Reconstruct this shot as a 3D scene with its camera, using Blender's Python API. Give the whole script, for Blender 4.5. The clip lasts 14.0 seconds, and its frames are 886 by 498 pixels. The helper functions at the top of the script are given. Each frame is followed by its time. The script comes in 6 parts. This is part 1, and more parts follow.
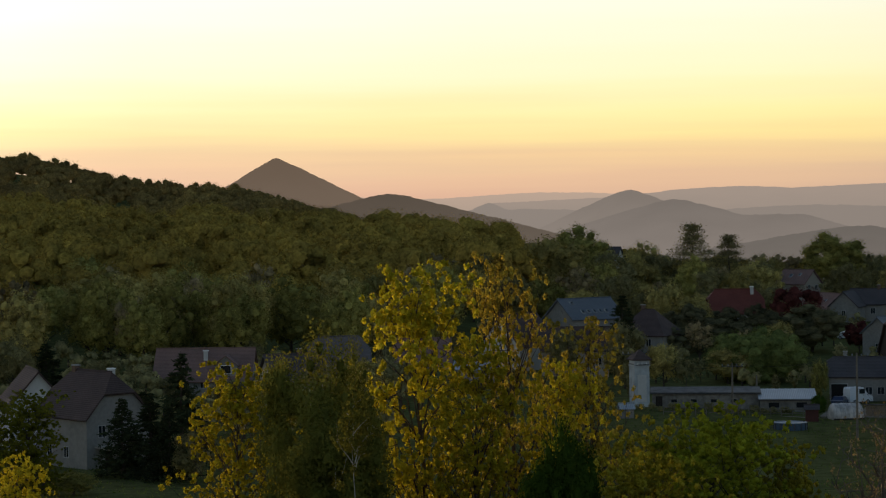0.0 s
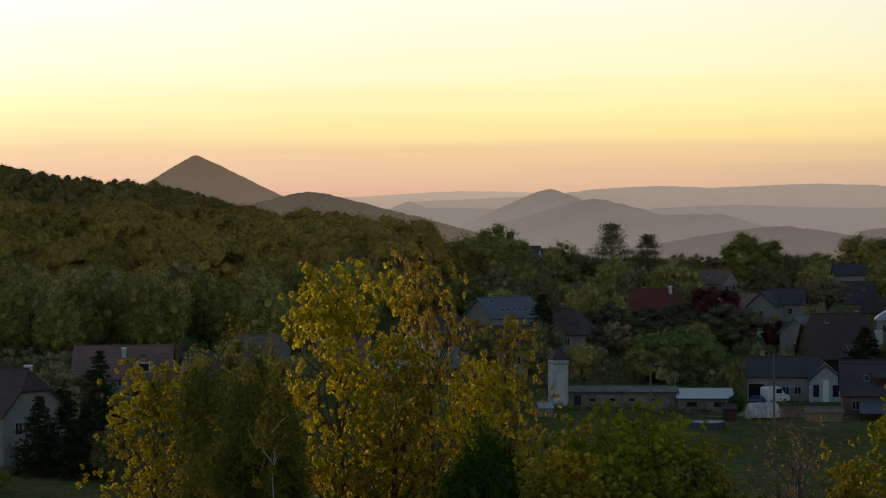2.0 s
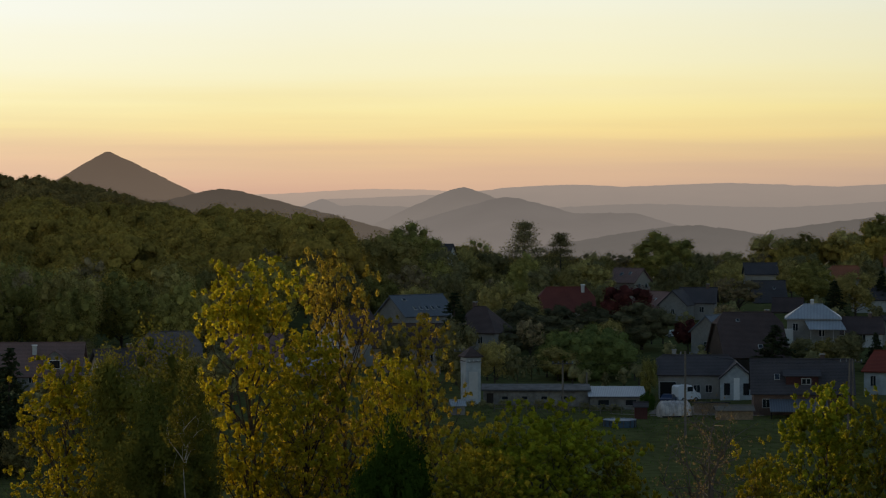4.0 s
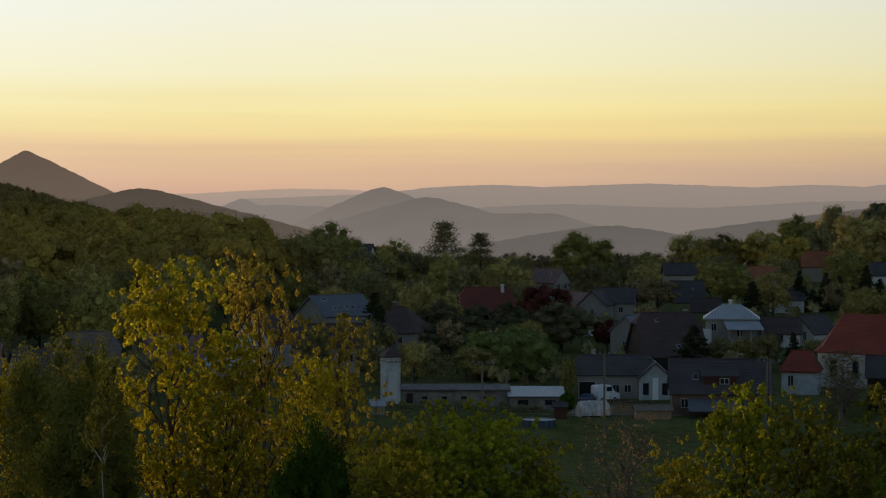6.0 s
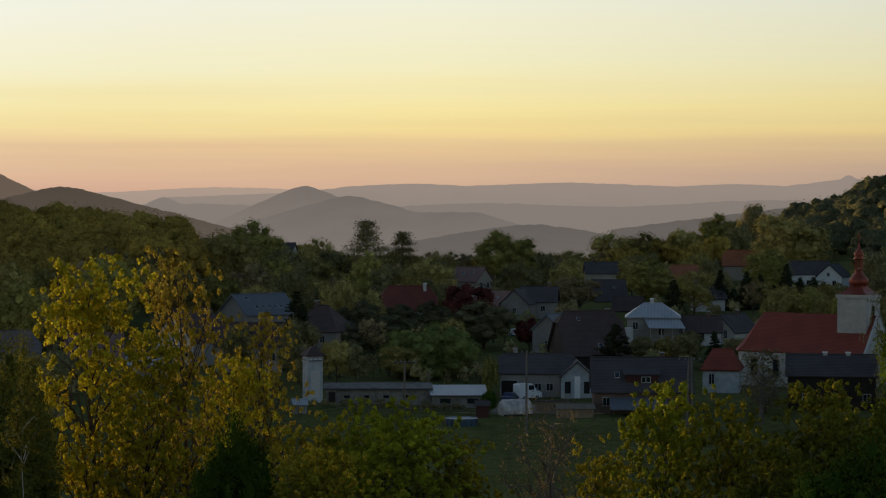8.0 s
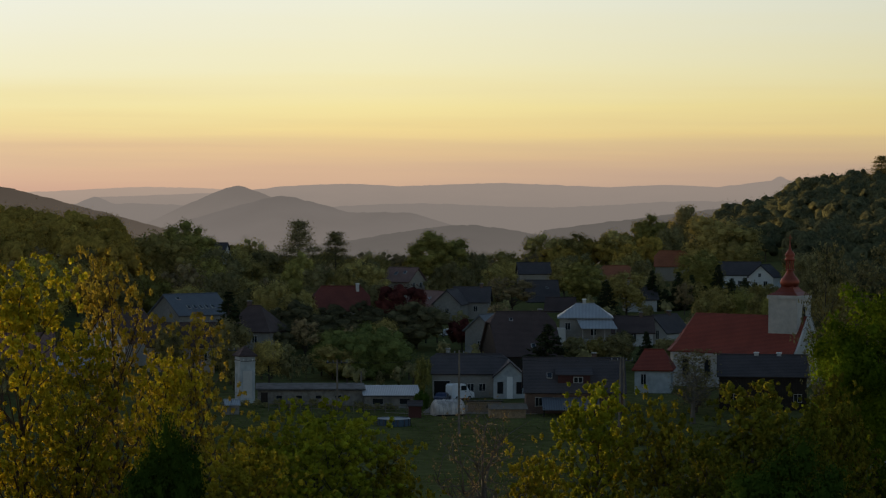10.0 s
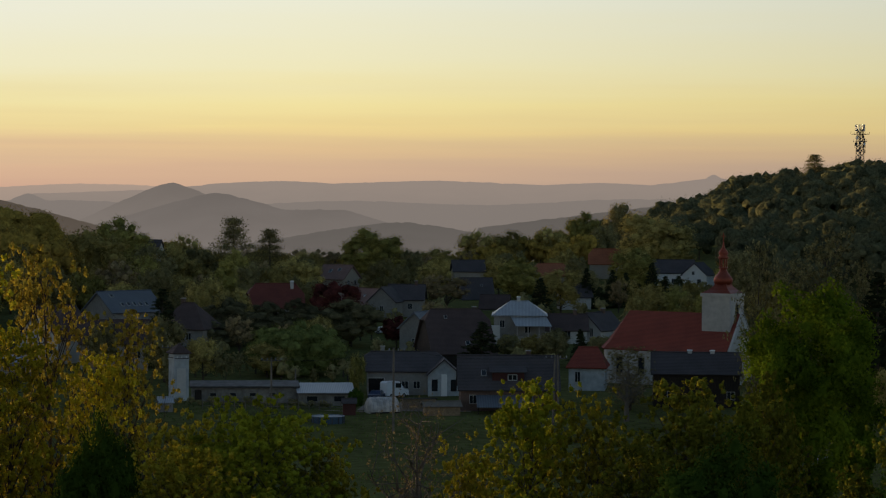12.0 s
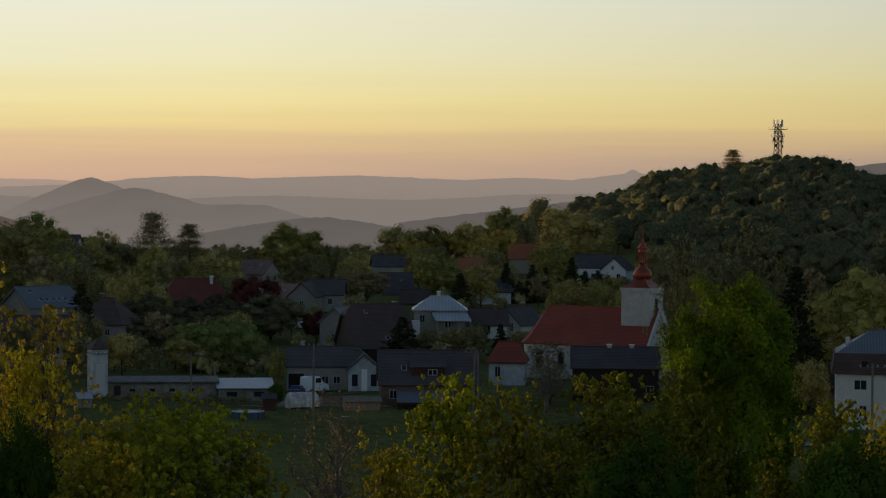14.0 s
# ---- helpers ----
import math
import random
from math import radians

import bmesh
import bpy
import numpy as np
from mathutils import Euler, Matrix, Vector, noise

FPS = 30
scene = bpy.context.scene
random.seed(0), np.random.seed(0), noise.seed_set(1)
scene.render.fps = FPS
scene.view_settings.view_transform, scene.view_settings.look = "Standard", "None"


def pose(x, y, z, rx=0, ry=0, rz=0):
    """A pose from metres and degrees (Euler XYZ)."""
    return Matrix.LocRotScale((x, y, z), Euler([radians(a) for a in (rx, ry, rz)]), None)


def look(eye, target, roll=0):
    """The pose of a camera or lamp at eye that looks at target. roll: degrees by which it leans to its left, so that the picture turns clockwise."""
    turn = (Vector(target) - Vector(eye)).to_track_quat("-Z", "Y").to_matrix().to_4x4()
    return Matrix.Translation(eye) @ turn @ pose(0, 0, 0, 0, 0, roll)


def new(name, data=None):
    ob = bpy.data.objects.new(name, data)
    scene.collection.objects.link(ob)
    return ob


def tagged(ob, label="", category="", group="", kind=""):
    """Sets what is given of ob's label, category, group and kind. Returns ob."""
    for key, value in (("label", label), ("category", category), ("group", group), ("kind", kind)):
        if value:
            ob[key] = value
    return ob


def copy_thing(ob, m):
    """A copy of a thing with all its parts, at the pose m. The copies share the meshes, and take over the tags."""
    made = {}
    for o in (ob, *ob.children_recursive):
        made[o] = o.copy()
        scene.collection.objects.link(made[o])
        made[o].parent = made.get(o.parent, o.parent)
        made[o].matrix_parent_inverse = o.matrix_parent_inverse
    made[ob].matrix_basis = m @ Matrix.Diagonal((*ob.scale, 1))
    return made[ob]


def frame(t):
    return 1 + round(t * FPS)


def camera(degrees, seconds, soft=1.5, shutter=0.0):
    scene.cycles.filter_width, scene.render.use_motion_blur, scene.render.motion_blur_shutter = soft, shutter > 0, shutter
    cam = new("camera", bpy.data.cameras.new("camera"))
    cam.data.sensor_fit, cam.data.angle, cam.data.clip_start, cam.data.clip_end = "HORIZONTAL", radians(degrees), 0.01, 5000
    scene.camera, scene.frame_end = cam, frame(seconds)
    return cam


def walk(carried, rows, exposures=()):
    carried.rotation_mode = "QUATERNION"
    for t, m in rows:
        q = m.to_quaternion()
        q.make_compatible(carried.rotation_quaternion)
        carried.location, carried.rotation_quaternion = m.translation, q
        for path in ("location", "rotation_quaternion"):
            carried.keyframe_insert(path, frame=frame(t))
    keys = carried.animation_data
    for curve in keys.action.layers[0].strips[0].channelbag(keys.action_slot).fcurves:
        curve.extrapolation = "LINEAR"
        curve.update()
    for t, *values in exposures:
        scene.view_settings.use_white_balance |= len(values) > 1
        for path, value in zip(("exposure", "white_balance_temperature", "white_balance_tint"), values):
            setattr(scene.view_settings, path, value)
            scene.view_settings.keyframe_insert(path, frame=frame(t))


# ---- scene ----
# ---- camera: it stands on a hilltop and pans slowly to its right ----
FOV = 21.5
EYE = (0.0, 0.0, 32.0)
cam = camera(FOV, 14.0, soft=1.2)
# seconds, heading to the right, pitch, lean to its left (degrees)
ROWS = [
    (0.0, -7.038, -1.119, -0.690),
    (0.5, -6.598, -1.124, -0.570),
    (1.0, -6.105, -1.137, -0.460),
    (1.5, -5.615, -1.153, -0.395),
    (2.0, -5.070, -1.175, -0.340),
    (2.5, -4.539, -1.200, -0.270),
    (3.0, -3.978, -1.222, -0.205),
    (5.5, -1.470, -1.232, 0.015),
    (6.0, -0.969, -1.237, 0.032),
    (6.5, -0.498, -1.246, 0.042),
    (7.0, 0.000, -1.254, 0.050),
    (7.5, 0.460, -1.262, 0.072),
    (8.0, 0.937, -1.265, 0.096),
    (8.5, 1.364, -1.263, 0.125),
    (11.0, 3.374, -1.264, 0.286),
    (11.5, 3.766, -1.282, 0.322),
    (12.0, 4.193, -1.306, 0.357),
    (12.5, 4.619, -1.333, 0.385),
    (13.0, 5.103, -1.364, 0.398),
    (13.5, 5.592, -1.396, 0.388),
    (14.0, 6.157, -1.420, 0.365),
]


def turn(heading, pitch, lean):
    a, b = radians(heading), radians(pitch)
    way = Vector((math.sin(a) * math.cos(b), math.cos(a) * math.cos(b), math.sin(b)))
    return look(EYE, Vector(EYE) + way * 100, lean)


EXPOSURES = [(0.0, 0.23, 6750, 10), (1.5, 0.23, 6750, 10), (3.0, 0.12, 6650, 10), (7.0, 0.03, 6550, 10), (14.0, -0.06, 6550, 10)]
walk(cam, [(t, turn(h, p, r)) for t, h, p, r in ROWS], EXPOSURES)

# ---- sky and sun: just before sunset, the sun low beyond the wooded ridge ----
SUN_AZ, SUN_EL = -36.0, 1.5
sun_way = Vector((math.sin(radians(SUN_AZ)) * math.cos(radians(SUN_EL)), math.cos(radians(SUN_AZ)) * math.cos(radians(SUN_EL)), math.sin(radians(SUN_EL))))
sun_data = bpy.data.lights.new("sun", "SUN")
sun_data.energy, sun_data.angle, sun_data.color = 4.4, radians(2.0), (1.0, 0.72, 0.36)
sun = new("sun", sun_data)
sun.matrix_world = look(sun_way * 1000, (0, 0, 0))

world = bpy.data.worlds.new("evening_sky")
scene.world = world
world.use_nodes = True
wt = world.node_tree
wt.nodes.clear()


def wnode(kind):
    return wt.nodes.new(kind)


def fill_ramp(ramp, stops, mode="LINEAR"):
    ramp.interpolation = mode
    while len(ramp.elements) > 1:
        ramp.elements.remove(ramp.elements[-1])
    ramp.elements[0].position, ramp.elements[0].color = stops[0][0], (*stops[0][1], 1)
    for p, c in stops[1:]:
        ramp.elements.new(p).color = (*c, 1)


w_coord = wnode("ShaderNodeTexCoord")
w_sep = wnode("ShaderNodeSeparateXYZ")
wt.links.new(w_coord.outputs["Generated"], w_sep.inputs[0])
# wavy, barely seen bands of thin cloud
w_map = wnode("ShaderNodeMapping")
w_map.inputs["Scale"].default_value = (3.0, 3.0, 70.0)
wt.links.new(w_coord.outputs["Generated"], w_map.inputs[0])
w_noise = wnode("ShaderNodeTexNoise")
w_noise.inputs["Scale"].default_value, w_noise.inputs["Detail"].default_value = 1.6, 3.0
wt.links.new(w_map.outputs[0], w_noise.inputs["Vector"])
w_off = wnode("ShaderNodeMath")
w_off.operation = "MULTIPLY_ADD"
w_off.inputs[1].default_value, w_off.inputs[2].default_value = 0.011, -0.0055
wt.links.new(w_noise.outputs["Fac"], w_off.inputs[0])
w_add = wnode("ShaderNodeMath")
w_add.operation = "ADD"
wt.links.new(w_sep.outputs["Z"], w_add.inputs[0])
wt.links.new(w_off.outputs[0], w_add.inputs[1])
w_range = wnode("ShaderNodeMapRange")
w_range.inputs["From Min"].default_value, w_range.inputs["From Max"].default_value = -0.02, 0.13
wt.links.new(w_add.outputs[0], w_range.inputs["Value"])
w_low = wnode("ShaderNodeValToRGB")
fill_ramp(w_low.color_ramp, [
    (0.0, (0.50, 0.33, 0.24)), (0.15, (0.69, 0.425, 0.28)), (0.21, (0.77, 0.50, 0.30)), (0.275, (0.83, 0.585, 0.31)),
    (0.34, (0.92, 0.745, 0.335)), (0.40, (0.93, 0.815, 0.40)), (0.50, (0.92, 0.87, 0.56)), (0.70, (0.90, 0.90, 0.73)), (1.0, (0.70, 0.74, 0.70))])
wt.links.new(w_range.outputs[0], w_low.inputs[0])
# a dusky mauve belt of haze along the horizon away from the sun
w_dusk = wnode("ShaderNodeValToRGB")
fill_ramp(w_dusk.color_ramp, [
    (0.0, (0.42, 0.33, 0.285)), (0.15, (0.48, 0.365, 0.30)), (0.20, (0.565, 0.415, 0.315)), (0.26, (0.73, 0.51, 0.305)), (0.32, (0.95, 0.715, 0.31)),
    (0.40, (1.0, 0.83, 0.37)), (0.50, (0.97, 0.88, 0.51)), (0.70, (0.90, 0.91, 0.74)), (1.0, (0.70, 0.75, 0.73))])
wt.links.new(w_range.outputs[0], w_dusk.inputs[0])
# brighter towards the sun
w_dot = wnode("ShaderNodeVectorMath")
w_dot.operation = "DOT_PRODUCT"
w_dot.inputs[1].default_value = sun_way
wt.links.new(w_coord.outputs["Generated"], w_dot.inputs[0])
w_away = wnode("ShaderNodeMapRange")
w_away.inputs["From Min"].default_value, w_away.inputs["From Max"].default_value = 0.90, 0.60
wt.links.new(w_dot.outputs["Value"], w_away.inputs["Value"])
w_belt = wnode("ShaderNodeMix")
w_belt.data_type = "RGBA"
wt.links.new(w_away.outputs[0], w_belt.inputs[0])
wt.links.new(w_low.outputs[0], w_belt.inputs[6])
wt.links.new(w_dusk.outputs[0], w_belt.inputs[7])
w_glow = wnode("ShaderNodeValToRGB")
fill_ramp(w_glow.color_ramp, [(0.0, (0.54, 0.56, 0.63)), (0.5, (0.60, 0.61, 0.66)), (0.80, (0.73, 0.745, 0.775)), (0.90, (0.95, 0.95, 0.96)), (0.935, (0.96, 0.965, 1.02)), (0.965, (1.0, 1.02, 1.16)), (1.0, (1.4, 1.4, 1.6))])
w_half = wnode("ShaderNodeMath")
w_half.operation = "MULTIPLY_ADD"
w_half.inputs[1].default_value, w_half.inputs[2].default_value = 0.5, 0.5
wt.links.new(w_dot.outputs["Value"], w_half.inputs[0])
wt.links.new(w_half.outputs[0], w_glow.inputs[0])
w_mul = wnode("ShaderNodeMix")
w_mul.data_type = "RGBA"
w_mul.blend_type = "MULTIPLY"
w_mul.inputs[0].default_value = 1.0
wt.links.new(w_belt.outputs[2], w_mul.inputs[6])
wt.links.new(w_glow.outputs[0], w_mul.inputs[7])
# long dusky streaks of thin cloud low over the hills
w_map2 = wnode("ShaderNodeMapping")
w_map2.inputs["Scale"].default_value = (4.0, 4.0, 110.0)
wt.links.new(w_coord.outputs["Generated"], w_map2.inputs[0])
w_streak = wnode("ShaderNodeTexNoise")
w_streak.inputs["Scale"].default_value, w_streak.inputs["Detail"].default_value = 1.3, 4.0
wt.links.new(w_map2.outputs[0], w_streak.inputs["Vector"])
w_thick = wnode("ShaderNodeMapRange")
w_thick.inputs["From Min"].default_value, w_thick.inputs["From Max"].default_value = 0.42, 0.72
wt.links.new(w_streak.outputs["Fac"], w_thick.inputs["Value"])
w_zone = wnode("ShaderNodeValToRGB")
fill_ramp(w_zone.color_ramp, [(0.13, (0, 0, 0)), (0.24, (0.24, 0.24, 0.24)), (0.36, (0.12, 0.12, 0.12)), (0.50, (0, 0, 0))])
wt.links.new(w_range.outputs[0], w_zone.inputs[0])
w_part = wnode("ShaderNodeMath")
w_part.operation = "MULTIPLY"
wt.links.new(w_thick.outputs[0], w_part.inputs[0])
wt.links.new(w_zone.outputs[0], w_part.inputs[1])
w_veil = wnode("ShaderNodeMix")
w_veil.data_type = "RGBA"
w_veil.inputs[7].default_value = (0.50, 0.38, 0.30, 1)
wt.links.new(w_part.outputs[0], w_veil.inputs[0])
wt.links.new(w_mul.outputs[2], w_veil.inputs[6])
w_bg = wnode("ShaderNodeBackground")
wt.links.new(w_veil.outputs[2], w_bg.inputs["Color"])
w_sky = wnode("ShaderNodeTexSky")
w_sky.sky_type = "NISHITA"
w_sky.sun_disc = False
w_sky.sun_elevation = radians(SUN_EL)
w_sky.sun_rotation = radians(SUN_AZ)
w_sky.dust_density, w_sky.ozone_density = 2.0, 2.0
w_bg2 = wnode("ShaderNodeBackground")
w_bg2.inputs["Strength"].default_value = 0.41
wt.links.new(w_sky.outputs[0], w_bg2.inputs["Color"])
w_high = wnode("ShaderNodeMapRange")
w_high.interpolation_type = "SMOOTHSTEP"
w_high.inputs["From Min"].default_value, w_high.inputs["From Max"].default_value = 0.10, 0.40
wt.links.new(w_sep.outputs["Z"], w_high.inputs["Value"])
w_mix = wnode("ShaderNodeMixShader")
wt.links.new(w_high.outputs[0], w_mix.inputs[0])
wt.links.new(w_bg.outputs[0], w_mix.inputs[1])
wt.links.new(w_bg2.outputs[0], w_mix.inputs[2])
w_out = wnode("ShaderNodeOutputWorld")
wt.links.new(w_mix.outputs[0], w_out.inputs["Surface"])


# ---- materials ----
def material(name):
    m = bpy.data.materials.new(name)
    m.use_nodes = True
    return m, m.node_tree, m.node_tree.nodes["Principled BSDF"]


def surface(name, base, spread=0.25, rough=0.85, metal=0.0, fine=6.0, coarse=0.5, bump=0.15, courses=0.0, courses_axis=2, spec=0.3):
    """Paint, plaster, tile or timber: colour broken at two scales, fine relief, and courses where it is laid in rows."""
    m, nt, p = material(name)
    co = nt.nodes.new("ShaderNodeTexCoord")
    a, b = nt.nodes.new("ShaderNodeTexNoise"), nt.nodes.new("ShaderNodeTexNoise")
    a.inputs["Scale"].default_value, a.inputs["Detail"].default_value = fine, 4
    b.inputs["Scale"].default_value, b.inputs["Detail"].default_value = coarse, 3
    for n in (a, b):
        nt.links.new(co.outputs["Object"], n.inputs["Vector"])
    mean = nt.nodes.new("ShaderNodeMath")
    nt.links.new(a.outputs["Fac"], mean.inputs[0])
    nt.links.new(b.outputs["Fac"], mean.inputs[1])
    r = nt.nodes.new("ShaderNodeValToRGB")
    lo, hi = [c * (1 - spread) for c in base], [min(1, c * (1 + spread)) for c in base]
    fill_ramp(r.color_ramp, [(0.3, lo), (0.7, hi)])
    half = nt.nodes.new("ShaderNodeMath")
    half.operation = "MULTIPLY"
    half.inputs[1].default_value = 0.5
    nt.links.new(mean.outputs[0], half.inputs[0])
    nt.links.new(half.outputs[0], r.inputs[0])
    out, relief = r.outputs[0], a.outputs["Fac"]
    if courses:
        w = nt.nodes.new("ShaderNodeTexWave")
        w.bands_direction = "XYZ"[courses_axis]
        w.inputs["Scale"].default_value, w.inputs["Distortion"].default_value = courses, 0.6
        nt.links.new(co.outputs["Object"], w.inputs["Vector"])
        mx = nt.nodes.new("ShaderNodeMix")
        mx.data_type, mx.blend_type = "RGBA", "MULTIPLY"
        mx.inputs[0].default_value = 0.35
        nt.links.new(out, mx.inputs[6])
        nt.links.new(w.outputs["Color"], mx.inputs[7])
        out, relief = mx.outputs[2], w.outputs["Fac"]
    nt.links.new(out, p.inputs["Base Color"])
    bp = nt.nodes.new("ShaderNodeBump")
    bp.inputs["Strength"].default_value, bp.inputs["Distance"].default_value = bump, 0.05
    nt.links.new(relief, bp.inputs["Height"])
    nt.links.new(bp.outputs[0], p.inputs["Normal"])
    p.inputs["Roughness"].default_value, p.inputs["Metallic"].default_value = rough, metal
    p.inputs["Specular IOR Level"].default_value = spec
    return m


def foliage(name, dark, light, through_part=0.2, patch=0.0, tree=0.25, relief=False, grain=0.6):
    """Leaves: each leaf, each tree and each patch of a wood has its own shade; light passes through them."""
    m, nt, p = material(name)
    nt.nodes.remove(p)
    geo, info = nt.nodes.new("ShaderNodeNewGeometry"), nt.nodes.new("ShaderNodeObjectInfo")
    r = nt.nodes.new("ShaderNodeValToRGB")
    fill_ramp(r.color_ramp, [(0.0, dark), (0.55, [(a + b) / 2 for a, b in zip(dark, light)]), (1.0, light)])
    even = nt.nodes.new("ShaderNodeMapRange")
    even.inputs["To Min"].default_value, even.inputs["To Max"].default_value = 0.5 - grain / 2, 0.5 + grain / 2
    nt.links.new(geo.outputs["Random Per Island"], even.inputs["Value"])
    fac = even.outputs[0]
    if patch:
        co, n = nt.nodes.new("ShaderNodeTexCoord"), nt.nodes.new("ShaderNodeTexNoise")
        n.inputs["Scale"].default_value, n.inputs["Detail"].default_value = patch, 1.5
        nt.links.new(co.outputs["Object"], n.inputs["Vector"])
        sh = nt.nodes.new("ShaderNodeMapRange")
        sh.inputs["From Min"].default_value, sh.inputs["From Max"].default_value = 0.3, 0.7
        nt.links.new(n.outputs["Fac"], sh.inputs["Value"])
        mx = nt.nodes.new("ShaderNodeMix")
        mx.inputs[0].default_value = 0.65
        nt.links.new(fac, mx.inputs[2])
        nt.links.new(sh.outputs[0], mx.inputs[3])
        fac = mx.outputs[0]
    nt.links.new(fac, r.inputs[0])
    hsv = nt.nodes.new("ShaderNodeHueSaturation")
    v1 = nt.nodes.new("ShaderNodeMapRange")
    v1.inputs["To Min"].default_value, v1.inputs["To Max"].default_value = 1 - tree, 1 + tree
    nt.links.new(info.outputs["Random"], v1.inputs["Value"])
    nt.links.new(v1.outputs[0], hsv.inputs["Value"])
    nt.links.new(r.outputs[0], hsv.inputs["Color"])
    co2, rough = nt.nodes.new("ShaderNodeTexCoord"), nt.nodes.new("ShaderNodeTexNoise")
    rough.inputs["Scale"].default_value, rough.inputs["Detail"].default_value = 1.1, 5
    nt.links.new(co2.outputs["Object"], rough.inputs["Vector"])
    bp = nt.nodes.new("ShaderNodeBump")
    bp.inputs["Strength"].default_value, bp.inputs["Distance"].default_value = 0.35, 0.8
    nt.links.new(rough.outputs["Fac"], bp.inputs["Height"])
    d, t = nt.nodes.new("ShaderNodeBsdfDiffuse"), nt.nodes.new("ShaderNodeBsdfTranslucent")
    if relief:
        nt.links.new(bp.outputs[0], d.inputs["Normal"])
        v2, v3 = nt.nodes.new("ShaderNodeMapRange"), nt.nodes.new("ShaderNodeMath")
        v2.inputs["From Min"].default_value, v2.inputs["From Max"].default_value = 0.34, 0.66
        v2.inputs["To Min"].default_value, v2.inputs["To Max"].default_value = 0.65, 1.35
        v3.operation = "MULTIPLY"
        nt.links.new(rough.outputs["Fac"], v2.inputs["Value"])
        nt.links.new(v2.outputs[0], v3.inputs[0])
        nt.links.new(v1.outputs[0], v3.inputs[1])
        nt.links.new(v3.outputs[0], hsv.inputs["Value"])
    mix = nt.nodes.new("ShaderNodeMixShader")
    mix.inputs[0].default_value = through_part
    for s in (d, t):
        nt.links.new(hsv.outputs[0], s.inputs["Color"])
    nt.links.new(d.outputs[0], mix.inputs[1])
    nt.links.new(t.outputs[0], mix.inputs[2])
    nt.links.new(mix.outputs[0], nt.nodes["Material Output"].inputs["Surface"])
    return m


def haze_colour(name, top, base, low, high):
    """Far hills seen through kilometres of evening air: the haze is painted emission."""
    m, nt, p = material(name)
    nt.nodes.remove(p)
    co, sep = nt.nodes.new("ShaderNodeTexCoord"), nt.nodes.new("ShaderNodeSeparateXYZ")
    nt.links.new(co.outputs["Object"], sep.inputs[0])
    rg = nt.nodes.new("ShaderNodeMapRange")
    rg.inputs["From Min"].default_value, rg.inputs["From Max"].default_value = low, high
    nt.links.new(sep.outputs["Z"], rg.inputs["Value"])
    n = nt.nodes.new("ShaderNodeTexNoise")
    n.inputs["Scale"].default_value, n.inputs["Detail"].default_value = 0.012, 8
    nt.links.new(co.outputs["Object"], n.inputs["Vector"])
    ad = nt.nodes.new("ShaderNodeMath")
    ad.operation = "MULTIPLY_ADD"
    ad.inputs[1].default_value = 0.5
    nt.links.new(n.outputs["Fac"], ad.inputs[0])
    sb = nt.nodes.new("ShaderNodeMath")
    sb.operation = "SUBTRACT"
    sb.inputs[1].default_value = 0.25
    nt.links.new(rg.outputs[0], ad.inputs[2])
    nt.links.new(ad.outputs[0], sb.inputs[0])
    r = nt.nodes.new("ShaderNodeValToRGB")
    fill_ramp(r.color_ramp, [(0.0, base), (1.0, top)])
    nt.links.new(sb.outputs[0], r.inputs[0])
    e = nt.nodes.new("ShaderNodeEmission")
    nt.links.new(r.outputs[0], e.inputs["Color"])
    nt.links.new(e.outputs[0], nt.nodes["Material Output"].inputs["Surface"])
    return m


LEAF_MAPLE = foliage("maple_flowering_leaves", (0.22, 0.18, 0.012), (0.76, 0.63, 0.045), 0.30, patch=0.5)
LEAF_RUST = foliage("opening_brownish_leaves", (0.25, 0.18, 0.032), (0.68, 0.52, 0.075), 0.30, patch=0.5)
LEAF_GREEN = foliage("spring_green_leaves", (0.09, 0.108, 0.009), (0.43, 0.43, 0.034), 0.32, patch=0.5)
LEAF_LUSH = foliage("lush_green_leaves", (0.03, 0.055, 0.005), (0.31, 0.42, 0.03), 0.32, patch=0.4, grain=0.9)
LEAF_LIME = foliage("yellow_green_leaves", (0.13, 0.112, 0.012), (0.52, 0.425, 0.04), 0.32, patch=0.5)
LEAF_BIRCH = foliage("birch_leaves", (0.075, 0.078, 0.016), (0.22, 0.205, 0.04), 0.3, patch=0.5)
LEAF_DARK = foliage("dark_green_leaves", (0.14, 0.122, 0.056), (0.345, 0.285, 0.11), relief=True, grain=0.5)
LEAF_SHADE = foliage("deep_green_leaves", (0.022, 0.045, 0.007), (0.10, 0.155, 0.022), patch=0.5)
# LEAF_DEEP repeats the young leaves darker, with shade put into the colour.
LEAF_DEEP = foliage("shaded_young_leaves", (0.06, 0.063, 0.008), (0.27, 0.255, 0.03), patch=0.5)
LEAF_MID = foliage("woodland_leaves", (0.24, 0.185, 0.062), (0.53, 0.41, 0.118), tree=0.35, relief=True, grain=0.5)
LEAF_BROWN = foliage("budding_brown_leaves", (0.17, 0.122, 0.068), (0.40, 0.285, 0.122), tree=0.3, relief=True, grain=0.5)
LEAF_RED = foliage("copper_leaves", (0.06, 0.022, 0.018), (0.16, 0.046, 0.038), relief=True, grain=0.5)
NEEDLES = foliage("conifer_needles", (0.028, 0.038, 0.02), (0.085, 0.095, 0.042))
LEAF_LIME_FAR = foliage("yellow_green_canopy", (0.18, 0.16, 0.045), (0.43, 0.36, 0.09), tree=0.3, relief=True, grain=0.5)
